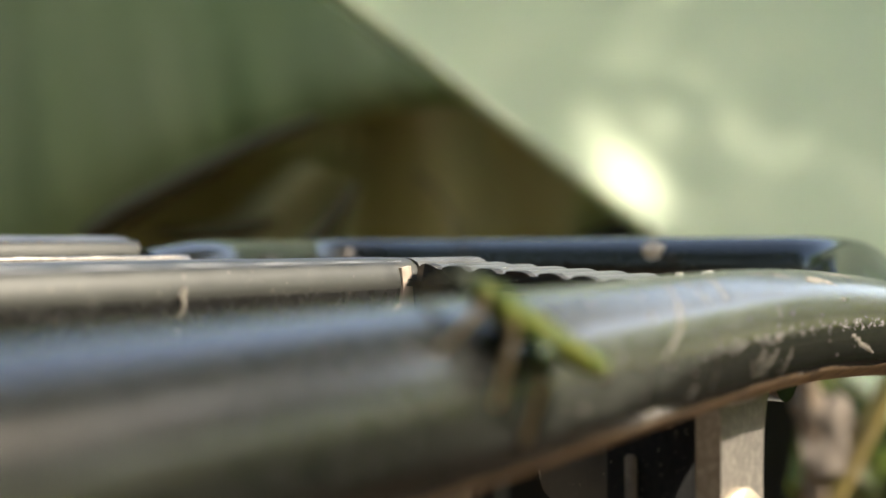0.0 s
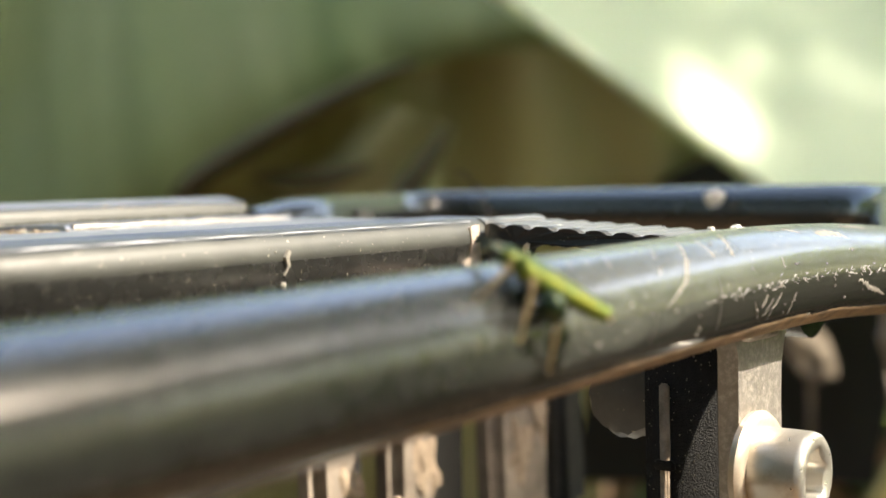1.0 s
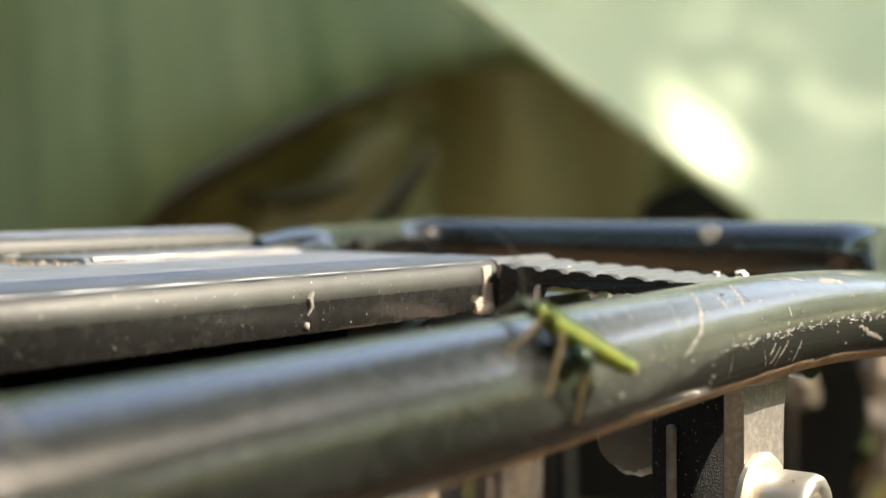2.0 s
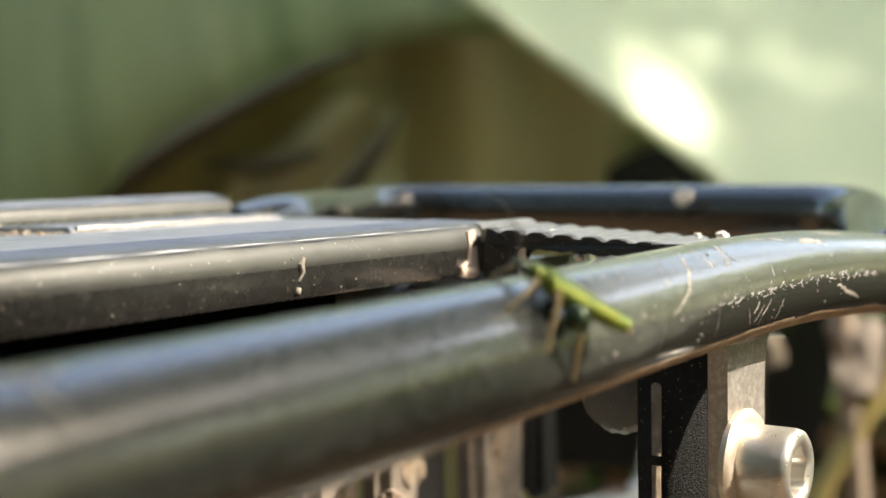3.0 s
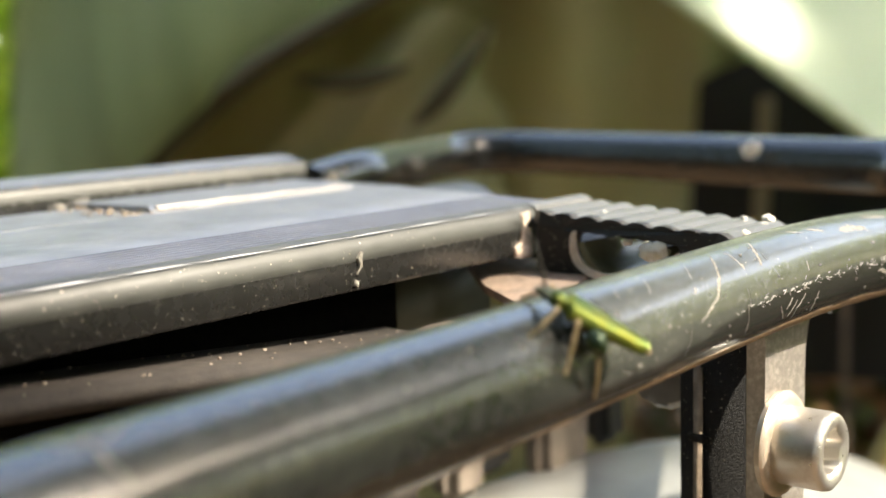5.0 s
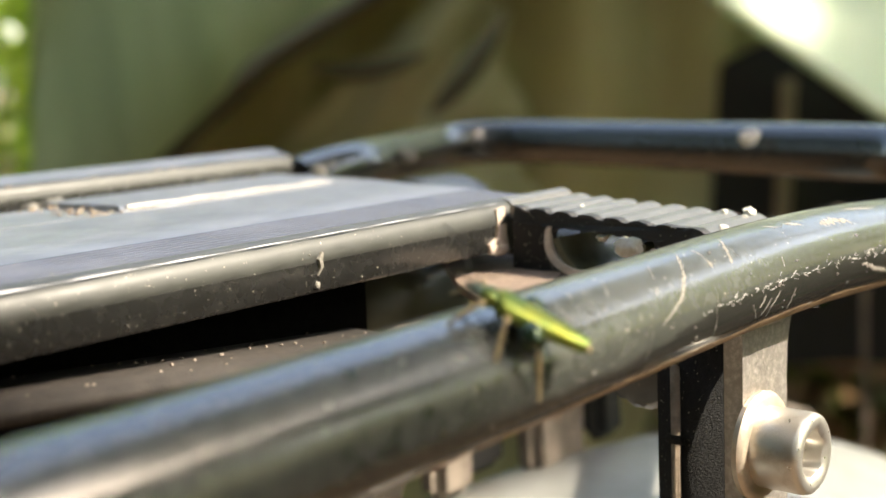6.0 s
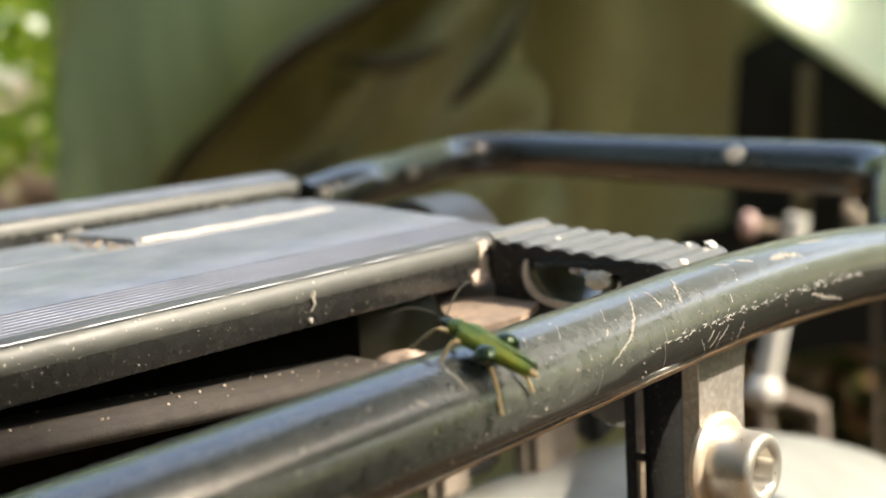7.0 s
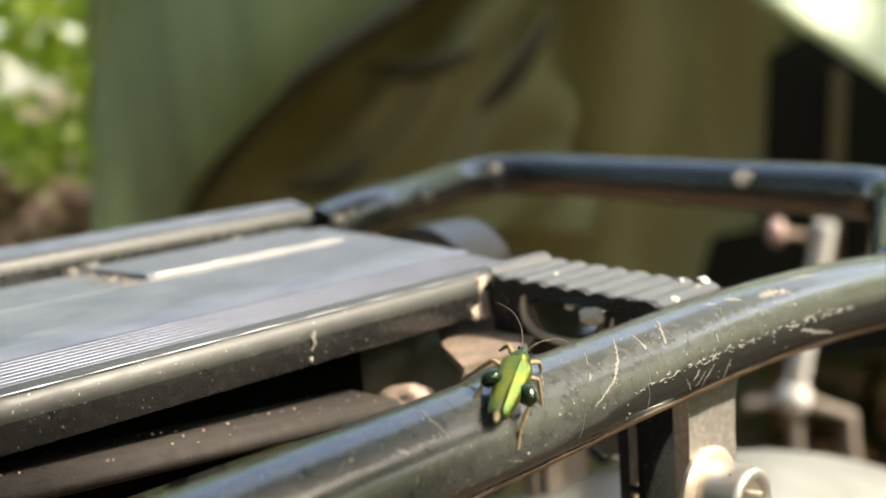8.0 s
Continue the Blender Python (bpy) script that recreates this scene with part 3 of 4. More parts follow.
def bicycle():
    root = new("bicycle")
    root.location = rk(45, 46, 0)
    root.location.z = 0
    tagged(root, "dusty black bicycle luggage rack over a grey mudguard", "bicycle")
    inv = Matrix.Translation(root.location).inverted()

    def put(name, bm, mat, parent=None, label="", smooth=True):
        bm.transform(inv)
        return part(name, bm, mat, parent or root, label, smooth)

    # near side rail, which bends down behind the rack's end
    near_pts = [rail_center(-220 + 4 * k) for k in range(78)]
    tail = near_pts[-1]
    d = (near_pts[-1] - near_pts[-2]).normalized()
    near_pts += [tail + d * 0.006 * k - UP * 0.0011 * k * k for k in range(1, 12)]
    near_pts += [near_pts[-1] + (near_pts[-1] - near_pts[-2]).normalized() * 0.02 * k for k in range(1, 6)]
    rail = put("side_rail", sweep(near_pts, UNIT * RAIL, 48), PAINT, label="glossy black painted tube with scratches")
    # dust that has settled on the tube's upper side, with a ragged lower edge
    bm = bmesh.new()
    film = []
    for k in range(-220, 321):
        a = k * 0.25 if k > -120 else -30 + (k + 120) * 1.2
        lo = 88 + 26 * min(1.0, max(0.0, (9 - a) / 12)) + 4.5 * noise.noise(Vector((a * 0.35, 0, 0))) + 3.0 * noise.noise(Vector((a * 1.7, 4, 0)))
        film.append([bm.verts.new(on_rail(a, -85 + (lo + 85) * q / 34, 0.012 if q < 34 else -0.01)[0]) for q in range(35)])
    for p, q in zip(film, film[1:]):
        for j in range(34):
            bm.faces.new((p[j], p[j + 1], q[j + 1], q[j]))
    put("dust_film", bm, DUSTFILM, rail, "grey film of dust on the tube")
    # dried mud along the tube's underside
    bm = bmesh.new()
    film = []
    for k in range(301):
        a = -70 + k * 0.5
        lo = 136 - 6 * min(1.0, max(0.0, (a + 12) / 20)) + 7 * min(1.0, max(0.0, (a - 30) / 12)) + 22 * min(1.0, max(0.0, (-20 - a) / 14)) + 5 * noise.noise(Vector((a * 0.2, 9, 0))) + 2.5 * noise.noise(Vector((a * 1.3, 6, 0)))
        film.append([bm.verts.new(on_rail(a, lo + (178 - lo) * q / 12, 0.05 + 0.05 * noise.noise(Vector((a * 0.5, q * 1.5, 2))) if 0 < q < 12 else -0.02)[0]) for q in range(13)])
    for p, q in zip(film, film[1:]):
        for j in range(12):
            bm.faces.new((p[j], p[j + 1], q[j + 1], q[j]))
    put("mud_band", bm, MUD, rail, "brown dried mud under the tube")
    far_pts = [rk(a, 92, 0.4) for a in range(-220, 60, 8)]
    put("side_rail", sweep(far_pts, UNIT * RAIL, 28), PAINT)
    end = rounded([rk(52, 88, 1.5), rk(64.4, 90.4, 2.9), rk(123, 113.8, 2.9), rk(103.3, 15, 2.9)], 27 * UNIT, 14)[:-1]
    end = rounded(end + [rk(103.3, 15, 2.9), rk(86, 9, 0.6), rk(66, 0.5, -2.4)], 11 * UNIT, 12)
    put("end_rail", sweep(dense(end, 3 * UNIT), UNIT * RAIL, 36), PAINT, label="black end tube welded to the side rail")

    # platform: a ridged extrusion with raised rims, its end cut aslant
    z = 5.02
    rim = [(26.9, 0.2), (26.5, 0.35), (26.3, 0.6), (26.24, 2.75), (28.0, 2.75), (28.0, 1.6), (27.6, 0.2)]
    rim_ob = put("rim", extrude(rim, -210, 24.2, 30), PLATE, label="black raised rim of the platform")
    cap = [(26.28, 2.75), (26.2, 2.95), (26.25, 3.4), (26.42, 3.95), (26.75, 4.5), (27.3, 4.9), (28.0, 5.06), (28.6, 4.95), (28.6, 2.75)]
    put("rim_cap", extrude(cap, -210, 24.2, 30), DUSTRIM, rim_ob, "grey dusty rounded top of the rim")
    ribs = ridged(28.65, 37.2, 8, z, 0.75) + [(37.22, 4.4), (37.22, 2.5), (28.65, 2.5)]
    prof = [(37.3, 2.45), (37.35, 2.9), (37.8, 2.9), (37.85, 4.6), (38.1, 4.75), (48, 4.62), (60.2, 4.6), (60.35, 3.5), (60.95, 3.5), (61.1, 4.55), (63.5, 4.5)]
    prof += [(65, 4.45), (67, 4.4), (76, 4.3), (76.5, 2.9), (82.0, 2.85), (82.0, 2.6), (38.0, 2.4)]
    plat0 = put("platform", extrude(prof, -210, 32.6, 30, 0.0, 0.27), PANEL, label="grey ridged aluminium platform, dusty")
    put("ribbed_strip", extrude(ribs, -210, 28.6, 30, 0.0, 0.27), RIBM, plat0, "dark ribbed strip along the platform")
    deck = [(61.0, 3.9), (61.2, 4.5), (61.9, 5.05), (62.6, 5.1), (76.3, 4.85), (76.45, 4.4), (76.45, 3.9)]
    deckob = put("deck_plate", extrude(deck, 4.5, 34.0, 8, 0.3, 0.27), PANEL, plat0, "raised grey plate with worn edge")
    # bright thin tubes drawn as the glint along deck and rim edges
    put("edge_glint", sweep([rk(5.0 + 2.9 * k, 61.6, 4.85) for k in range(11)], [UNIT * (0.34 - 0.02 * k + 0.1 * math.sin(2.3 * k)) for k in range(11)], 10), DULL, deckob, "bright edge line standing in for a glint")
    put("edge_glint", sweep([rk(-60 + 2.0 * k, 26.72 + 0.02 * math.sin(k), 4.80) for k in range(42)], [UNIT * (0.045 + 0.04 * math.sin(1.7 * k)) for k in range(42)], 6), PANEL, plat0, "bright edge line standing in for a glint")
    # far rim's tones hold its light: black foot for shadow, pale top for sky
    fin = [(82.1, 1.0), (82.1, 3.6), (82.2, 4.9), (90.0, 5.2), (90.0, 1.0)]
    fin_ob = put("rim", extrude(fin, -210, 46.5, 20, 0.0, 0.4), PLATE, label="dusty black raised rim, its foot darkened as shade")
    brow = [(82.16, 4.91), (82.3, 5.7), (82.6, 6.3), (83.2, 6.62), (90.0, 6.7), (90.0, 5.21)]
    put("rim_cap", extrude(brow, -210, 46.45, 20, 0.0, 0.4), DUSTRIM, fin_ob, "grey dusty shoulder of the rim")
    top = [(83.25, 6.66), (84.0, 6.85), (86.0, 7.05), (88.6, 7.25), (89.6, 7.2), (90.0, 6.9), (90.0, 6.71)]
    put("rim_top", extrude(top, -210, 46.0, 20, 0.0, 0.4), PANEL, fin_ob, "grey top of the rim, paler for the sky's sheen")
    crumb = random.Random(31)
    for i in range(80):
        spot = rk(crumb.gauss(2.6, 1.6), 61 + 15 * crumb.random() ** 1.4, 4.55) if i < 55 else rk(crumb.uniform(-30, 44), 82.6 + crumb.uniform(0, 0.7), 6.4)
        put("grit", blob(spot, tuple(UNIT * crumb.uniform(0.08, 0.34) for q in range(3)), None, i, 0.3, 1), DUSTY if i % 3 else DIRT, plat0)
    bar = [(26.2, 3.0), (26.1, 3.5), (26.3, 4.25), (26.7, 4.75), (27.3, 5.0), (28.0, 5.06), (28.6, 4.95), (28.6, 2.6), (26.4, 2.6)]
    put("rim_end_bar", extrude(bar, 24.2, 34.2, 4, 0.1), TABM)
    # ridged tab between rim and side rail
    tab = [(b, h + 0.6 - (26.1 - b) * 0.06) for b, h in ridged(4.6, 26.1, 8, 4.1, 0.36)]
    tabob = put("mounting_tab", extrude(tab + [(26.1, 3.3), (4.6, 2.3)], 23.2, 33.6, 6, 0.2), TABM, label="ridged grey tab joining platform and rail")
    edge = [(b, h + 0.03) for b, h in tab if b < 25.1]
    rough_low = [(25.0 - 20.4 * k / 30, 3.1 - 1.2 * k / 30 + 0.4 * noise.noise(Vector((k * 0.9, 0, 0)))) for k in range(31)]
    put("cut_edge", extrude(edge + rough_low, 22.5, 23.5, 1, 0.2), CUT, tabob, "rough black sawn edge", False)
    # hollow channel under the tab
    ring = bmesh.new()
    n = 40
    rows = []
    for a, r in ((22.6, 4.4), (22.6, 5.1), (33.5, 5.1), (33.5, 4.4), (22.6, 4.4)):
        row = []
        for j in range(n + 1):
            k = radians(193 + 154 * j / n)
            row.append(ring.verts.new(rk(a, 15.6 + r * math.cos(k), 2.9 + r * math.sin(k))))
        rows.append(row)
    for p, q in zip(rows, rows[1:]):
        for j in range(n):
            ring.faces.new((p[j], p[j + 1], q[j + 1], q[j]))
    put("channel", ring, CHANNEL, tabob, "hollow dark channel under the tab")
    # white lump paints the bright glare inside the channel
    put("channel_glare", blob(rk(22.5, 12.4, 1.45), (0.4 * UNIT, 1.5 * UNIT, 0.9 * UNIT), (ALONG, ACROSS, UP), 5, 0.2, 3), WHITE, tabob, "white lump standing in for glare in the channel")
    lip = bmesh.new()
    rows = []
    for j in range(41):
        k = radians(-14 + 190 * j / 40)
        w = 0.3 + 0.7 * max(0.0, math.sin(math.pi * (j / 40) ** 0.55)) ** 0.8
        cb, sb = math.cos(k), math.sin(k)
        eb, ez = math.copysign(abs(cb) ** 0.8, cb), math.copysign(abs(sb) ** 0.8, sb)
        rows.append([lip.verts.new(rk(22.4 + da, 15.4 + (5.4 + r * w) * eb, 1.9 - (3.0 + r * w) * ez)) for r, da in ((0, 0), (0.75, 0), (0.75, 0.5), (0, 0.5))])
    for p, q in zip(rows, rows[1:]):
        for j in range(4):
            lip.faces.new((p[j], p[(j + 1) % 4], q[(j + 1) % 4], q[j]))
    put("channel_lip", lip, LIP, tabob, "bare tan rim of the channel")
    # web plate beneath, black
    web = bmesh.new()
    rings = []
    for a in (22.65, 23.6):
        outer, inner = [], []
        for q in range(72):
            k = 2 * math.pi * q / 72
            cx, cz = 15.4, 1.2
            ca, sa = math.cos(k), math.sin(k)
            reach = min((9.9 if ca > 0 else 9.2) / max(abs(ca), 1e-6), (2.3 if sa > 0 else 4.6) / max(abs(sa), 1e-6))
            outer.append(web.verts.new(rk(a, cx + reach * ca, cz + reach * sa)))
            jag = 0.25 * noise.noise(Vector((q * 0.8, 3, 0)))
            inner.append(web.verts.new(rk(a, cx + min(5.6, reach * 0.93) * ca, cz + max(-3.0, min(1.55 + jag, 3.6 * sa)))))
        rings.append((outer, inner))
    (o0, i0), (o1, i1) = rings
    for q in range(72):
        r = (q + 1) % 72
        web.faces.new((o0[q], o0[r], i0[r], i0[q]))
        web.faces.new((o1[q], i1[q], i1[r], o1[r]))
        web.faces.new((o0[q], o1[q], o1[r], o0[r]))
        web.faces.new((i0[q], i0[r], i1[r], i1[q]))
    put("web", web, CUT, tabob, "rough black web plate with a round hole")
    # bare end of the rim, bent inwards
    bm = bmesh.new()
    patch = [(21.6, 4.3), (22.9, 4.45), (22.95, 0.2), (20.3, 0.2), (20.1, 1.2), (21.2, 1.7), (21.4, 3.0)]
    near, deep = [], []
    for a, h in patch:
        b = 25.98 + max(0.0, h - 3.5) * 0.4
        near.append(bm.verts.new(rk(a, b, h)))
        deep.append(bm.verts.new(rk(a, b + 0.5, h)))
    bm.faces.new(near)
    bm.faces.new(deep[::-1])
    for q in range(len(patch)):
        bm.faces.new((near[q], near[(q + 1) % len(patch)], deep[(q + 1) % len(patch)], deep[q]))
    put("rim_end", soften(bm, 0.12 * UNIT), TAN, label="bare tan end of the rim")
    put("rim_foot", blob(rk(21.6, 26.0, 0.6), (1.3 * UNIT, 0.3 * UNIT, 0.6 * UNIT), (ALONG, ACROSS, UP), 3), TAN, label="chipped tan corner")
    # dusty ledge and cross pieces under the platform
    slope = (ALONG - UP * 0.085).normalized()
    ledge = put("lower_ledge", block(rk(-22, 29.0, -3.3), (30 * UNIT, 4.4 * UNIT, 0.8 * UNIT), (slope, ACROSS, slope.cross(ACROSS)), 0.3 * UNIT), SHADEGRIME, label="dusty brown strut, darkened as shade under the platform")
    crumb = random.Random(77)
    for i in range(60):
        a = crumb.uniform(-36, 6)
        put("grit", blob(rk(a, crumb.uniform(25.2, 33), -2.45 - 0.085 * (a + 22)), (UNIT * crumb.uniform(0.06, 0.2),) * 3, None, i, 0.3, 1), BARDUST, ledge)
    # the gap's shade is put into this wall's near-black colour
    put("inner_wall", block(rk(-60, 33, -3), (70 * UNIT, 0.6 * UNIT, 5.4 * UNIT), (ALONG, ACROSS, UP), 0.2 * UNIT), GAPBLACK, label="black inner wall standing in for shade under the platform")
    put("end_block", blob(rk(11.6, 27.6, -6.2), (2.5 * UNIT, 3.2 * UNIT, 1.5 * UNIT), (ALONG, ACROSS, UP), 7, 0.22, 3), BLOCKM, label="worn tan block")
    put("inner_cover", block(rk(19.5, 35.2, -5.2), (7.6 * UNIT, 0.8 * UNIT, 5.4 * UNIT), (ALONG, ACROSS, UP), 0.4 * UNIT), COVER, label="dim olive plastic cover under the platform")
    corners = [(12.6, 20.6), (17.6, 18.0), (23.0, 19.6), (26.4, 25.0), (27.4, 36.0), (22.5, 34.0), (17.0, 27.5)]
    bm = bmesh.new()
    low, high = [], []
    for a, b in corners:
        sag = -2.6 + 0.10 * (a - 12) + 0.035 * (b - 26) ** 2 * 0.2
        low.append(bm.verts.new(rk(a, b, sag - 0.8)))
        high.append(bm.verts.new(rk(a, b, sag)))
    bm.faces.new(low[::-1])
    bm.faces.new(high)
    for q in range(len(corners)):
        bm.faces.new((low[q], low[(q + 1) % len(corners)], high[(q + 1) % len(corners)], high[q]))
    put("cross_plate", soften(bm, 0.3 * UNIT, 30, 3), LITBROWN, label="dusty brown cross plate")
    put("cross_tube", sweep([rk(44, b, -3.2) for b in range(4, 90, 4)], 3.6 * UNIT, 24), PAINT)
    hump = [(64 + 19 * k / 16, -3 + 5.0 * math.sin(math.pi * k / 16) ** 0.6) for k in range(17)] + [(64 + 19 * k / 16, -5 + 5.0 * math.sin(math.pi * k / 16) ** 0.6) for k in range(16, -1, -1)]
    put("bent_plate", extrude(hump, 60, 70, 2), TABM, label="bent grey plate under the end tube")

    for a, b, w, low, mat, label in ((29, 52, 3.6, -35, BARDUST, "grimy brown bar under the rack"), (37, 58, 3.0, -34, CUT, "black bar under the rack"), (44, 54, 3.8, -36, BARDUST, "grimy brown bar under the rack"),
                                     (53, 57, 5.0, -36, CUT, "black bar under the rack"), (62, 53, 3.4, -38, BARDUST, "grimy brown bar under the rack"), (71, 56, 4.6, -40, BARDUST, "grimy brown bar under the rack"), (80, 55, 3.4, -38, CUT, "black bar under the rack")):
        lean = (UP + ALONG * 0.05 * math.sin(a)).normalized()
        bar_ob = put("hanging_bar", block(rk(a, b, (low - 16) / 2), (w * UNIT, 2.2 * UNIT, (-16 - low) / 2 * UNIT), (ALONG, ACROSS, lean), 1.4 * UNIT, 3), mat, None, label)
        if mat is BARDUST:
            put("mud_cap", blob(rk(a + 1.5, b - 2, -25 + 2 * math.sin(a)), (2.2 * UNIT, 0.6 * UNIT, 3.6 * UNIT), (ALONG, ACROSS, UP), int(a), 0.5, 3), DUSTY, bar_ob, "pale dried mud")
    put("reflector_chip", blob(rk(24, 38, -23), (1.2 * UNIT, 1.2 * UNIT, 0.9 * UNIT), None, 9, 0.3), LITBROWN, label="orange-tan chip under the clamp")

    # leg and bracket below the near rail
    leg = put("leg", soften(extrude([(2.5, -3), (2.5, -70), (8.8, -70), (8.8, -3)], 21.0, 28.5, 1), 0.35 * UNIT), RUBBER, label="black rough leg of the rack")
    put("groove_strip", block(rk(20.9, 7.0, -38), (0.25 * UNIT, 0.42 * UNIT, 30 * UNIT), (ALONG, ACROSS, UP), 0.15 * UNIT), DUSTY, leg, "worn brownish groove")
    for zz in (-14.5, -23.5):
        put("notch", block(rk(20.75, 7.0, zz), (0.3 * UNIT, 0.9 * UNIT, 0.4 * UNIT), (ALONG, ACROSS, UP), 0.15 * UNIT), RUBBER, leg)
    shape = [(21.0, -60), (21.0, -5.2), (20.4, -4.2), (19.2, -3.3), (21.8, -2.6), (32.6, -2.4), (31.0, -3.6), (29.8, -5.0), (29.15, -7.0), (29.0, -9.5), (29.2, -60)]
    bm = bmesh.new()
    f = [bm.verts.new(rk(a, 2.45, h)) for a, h in shape]
    g = [bm.verts.new(rk(a, 0.75, h)) for a, h in shape]
    bm.faces.new(f)
    bm.faces.new(g[::-1])
    for j in range(len(shape)):
        bm.faces.new((f[j], f[(j + 1) % len(shape)], g[(j + 1) % len(shape)], g[j]))
    plate = put("bracket_plate", soften(bm, 0.3 * UNIT), DULL, label="dull grey steel bracket plate")
    out = -ACROSS
    bolt_at = rk(23.3, 0.7, -14.5)
    put("washer", turned(bolt_at, out, [(0, 4.5 * UNIT), (0.5 * UNIT, 4.6 * UNIT), (0.85 * UNIT, 4.35 * UNIT), (0.95 * UNIT, 3.9 * UNIT), (0.95 * UNIT, 2.0 * UNIT)], 44), BRASS, plate, "brassy stained washer")
    bm = bmesh.new()
    side, rings = out.cross(UP), []
    rows = [(0.6, 3.3, 0), (0.95, 3.4, 0), (4.5, 3.4, 0), (4.95, 3.28, 0), (5.2, 2.95, 0), (5.2, 2.5, 0), (5.0, 2.15, 0.4), (4.85, 2.0, 1), (2.2, 1.95, 1), (1.9, 0.1, 1)]
    for d, r, hexed in rows:
        ring = []
        for j in range(48):
            k = 2 * math.pi * j / 48
            rr = r * (1 - hexed + hexed * 0.94 / math.cos((k + 0.2) % (math.pi / 3) - math.pi / 6))
            ring.append(bm.verts.new(bolt_at + out * d * UNIT + (side * math.cos(k) + UP * math.sin(k)) * rr * UNIT))
        rings.append(ring)
    for p, q in zip(rings, rings[1:]):
        for j in range(48):
            bm.faces.new((p[j], p[(j + 1) % 48], q[(j + 1) % 48], q[j]))
    bm.faces.new(rings[0][::-1])
    bm.faces.new(rings[-1])
    put("bolt", bm, STEEL, plate, "shiny socket head bolt")
    put("nut_cover", turned(rk(26, 12.6, -10), -ALONG, [(-1 * UNIT, 3.2 * UNIT), (0.0, 3.6 * UNIT), (1.2 * UNIT, 3.6 * UNIT), (2.2 * UNIT, 3.1 * UNIT), (2.6 * UNIT, 1.5 * UNIT)], 32, 0.16 * UNIT), TABM, leg, "round grey-green nut cover")
    put("weld", blob(rk(24.5, 1.6, -3.7), (4.2 * UNIT, 2.2 * UNIT, 0.9 * UNIT), (ALONG, ACROSS, UP), 4, 0.25, 3), DULL, leg, "rough weld under the rail")
    put("weld", blob(rk(66, 0.3, -1.2), (4.6 * UNIT, 4.3 * UNIT, 4.3 * UNIT), (ALONG, ACROSS, UP), 6, 0.12, 3), PAINT, label="painted weld of the end tube")

    # far leg, mudguard, wheel
    put("leg", block(rk(24.5, 87, -37), (3.6 * UNIT, 2.6 * UNIT, 34 * UNIT), (ALONG, ACROSS, UP), 0.4 * UNIT), RUBBER)
    axle = rk(45, 46, 0)
    axle.z = 0.33
    for b in (4.8, 87):
        put("stay", sweep([rk(24.8, b, -66), axle + ACROSS * (b - 46) * UNIT], 0.006, 12), PAINT)

    def guard(u, v):
        k = radians(-70 + 200 * u)
        x = (v - 0.5) * 2
        r = 0.338 - 0.012 * x * x
        return axle + ALONG * (-math.sin(k) * r) + UP * (math.cos(k) * r) + ACROSS * (0.029 * x)

    put("mudguard", thicken(sheet(60, 12, guard), 0.0016), GREYPLASTIC, label="pale grey plastic mudguard")
    wheel = [axle + ALONG * (0.305 * math.cos(k)) + UP * (0.305 * math.sin(k)) for k in (2 * math.pi * j / 72 for j in range(73))]
    tyre = put("tyre", sweep(wheel, 0.0245, 16, caps=False), TYRE, label="black bicycle tyre")
    rim = [axle + ALONG * (0.275 * math.cos(k)) + UP * (0.275 * math.sin(k)) for k in (2 * math.pi * j / 72 for j in range(73))]
    put("wheel_rim", sweep(rim, 0.012, 10, caps=False), STEEL, tyre)
    hub = put("hub", turned(axle - ACROSS * 0.06, ACROSS, [(0, 0.008), (0.01, 0.02), (0.11, 0.02), (0.12, 0.008)], 20), STEEL, tyre)
    for j in range(28):
        k = 2 * math.pi * j / 28
        put("spoke", sweep([axle + ACROSS * (0.03 if j % 2 else -0.03), axle + ALONG * (0.275 * math.cos(k)) + UP * (0.275 * math.sin(k))], 0.001, 5), STEEL, tyre)
    # dirt and scratches on the near rail
    marks = (
        (((7.4, 19), (5.5, 48), (4.0, 65), (2.3, 76), (0.9, 84)), 0.30),
        (((9.4, 19), (9.6, 28), (9.5, 44)), 0.20),
        (((14.1, 15), (13.0, 32), (12.2, 48)), 0.28),
        (((28.6, 37), (31.0, 33), (33.8, 41)), 0.75),
        (((20.7, 99), (20.4, 109), (20.4, 125)), 0.16),
        (((33.3, 96), (36.8, 108), (40.6, 118)), 0.4),
        (((-14.4, 9), (-14.8, 32), (-14.4, 55)), 0.22),
        (((13.6, 100), (14.8, 119)), 0.14),
        (((8.0, 85), (8.2, 103), (8.3, 118)), 0.10),
        (((-19.0, 47), (-18.2, 55)), 0.35),
        (((15.6, 95), (14.9, 107)), 0.14),
        (((19.2, 61), (19.1, 72)), 0.2),
        (((-45.6, 5), (-45.8, 34), (-45.2, 53)), 0.5),
        (((-47.5, 2), (-46.3, 14), (-43.5, 12)), 0.6),
        (((12.4, 44), (12.1, 50)), 0.5),
        (((9.4, 42), (9.6, 47)), 0.4),
        (((16.6, 100), (15.6, 118)), 0.12),
        (((18.0, 96), (16.9, 112), (16.8, 124)), 0.12),
        (((3.2, 22), (2.2, 40)), 0.10),
        (((-2.5, 24), (-3.4, 41)), 0.10),
        (((1.8, 50), (1.2, 56)), 0.25),
        (((24.0, 20), (26.0, 30)), 0.35),
        (((36, 18), (41, 26)), 0.35),
        (((21.0, 14), (22.5, 24)), 0.25),
    )
    for i, (path, w) in enumerate(marks):
        bm_ob = scratch(path, w, root, i, DIRT)
        bm_ob.data.transform(inv)
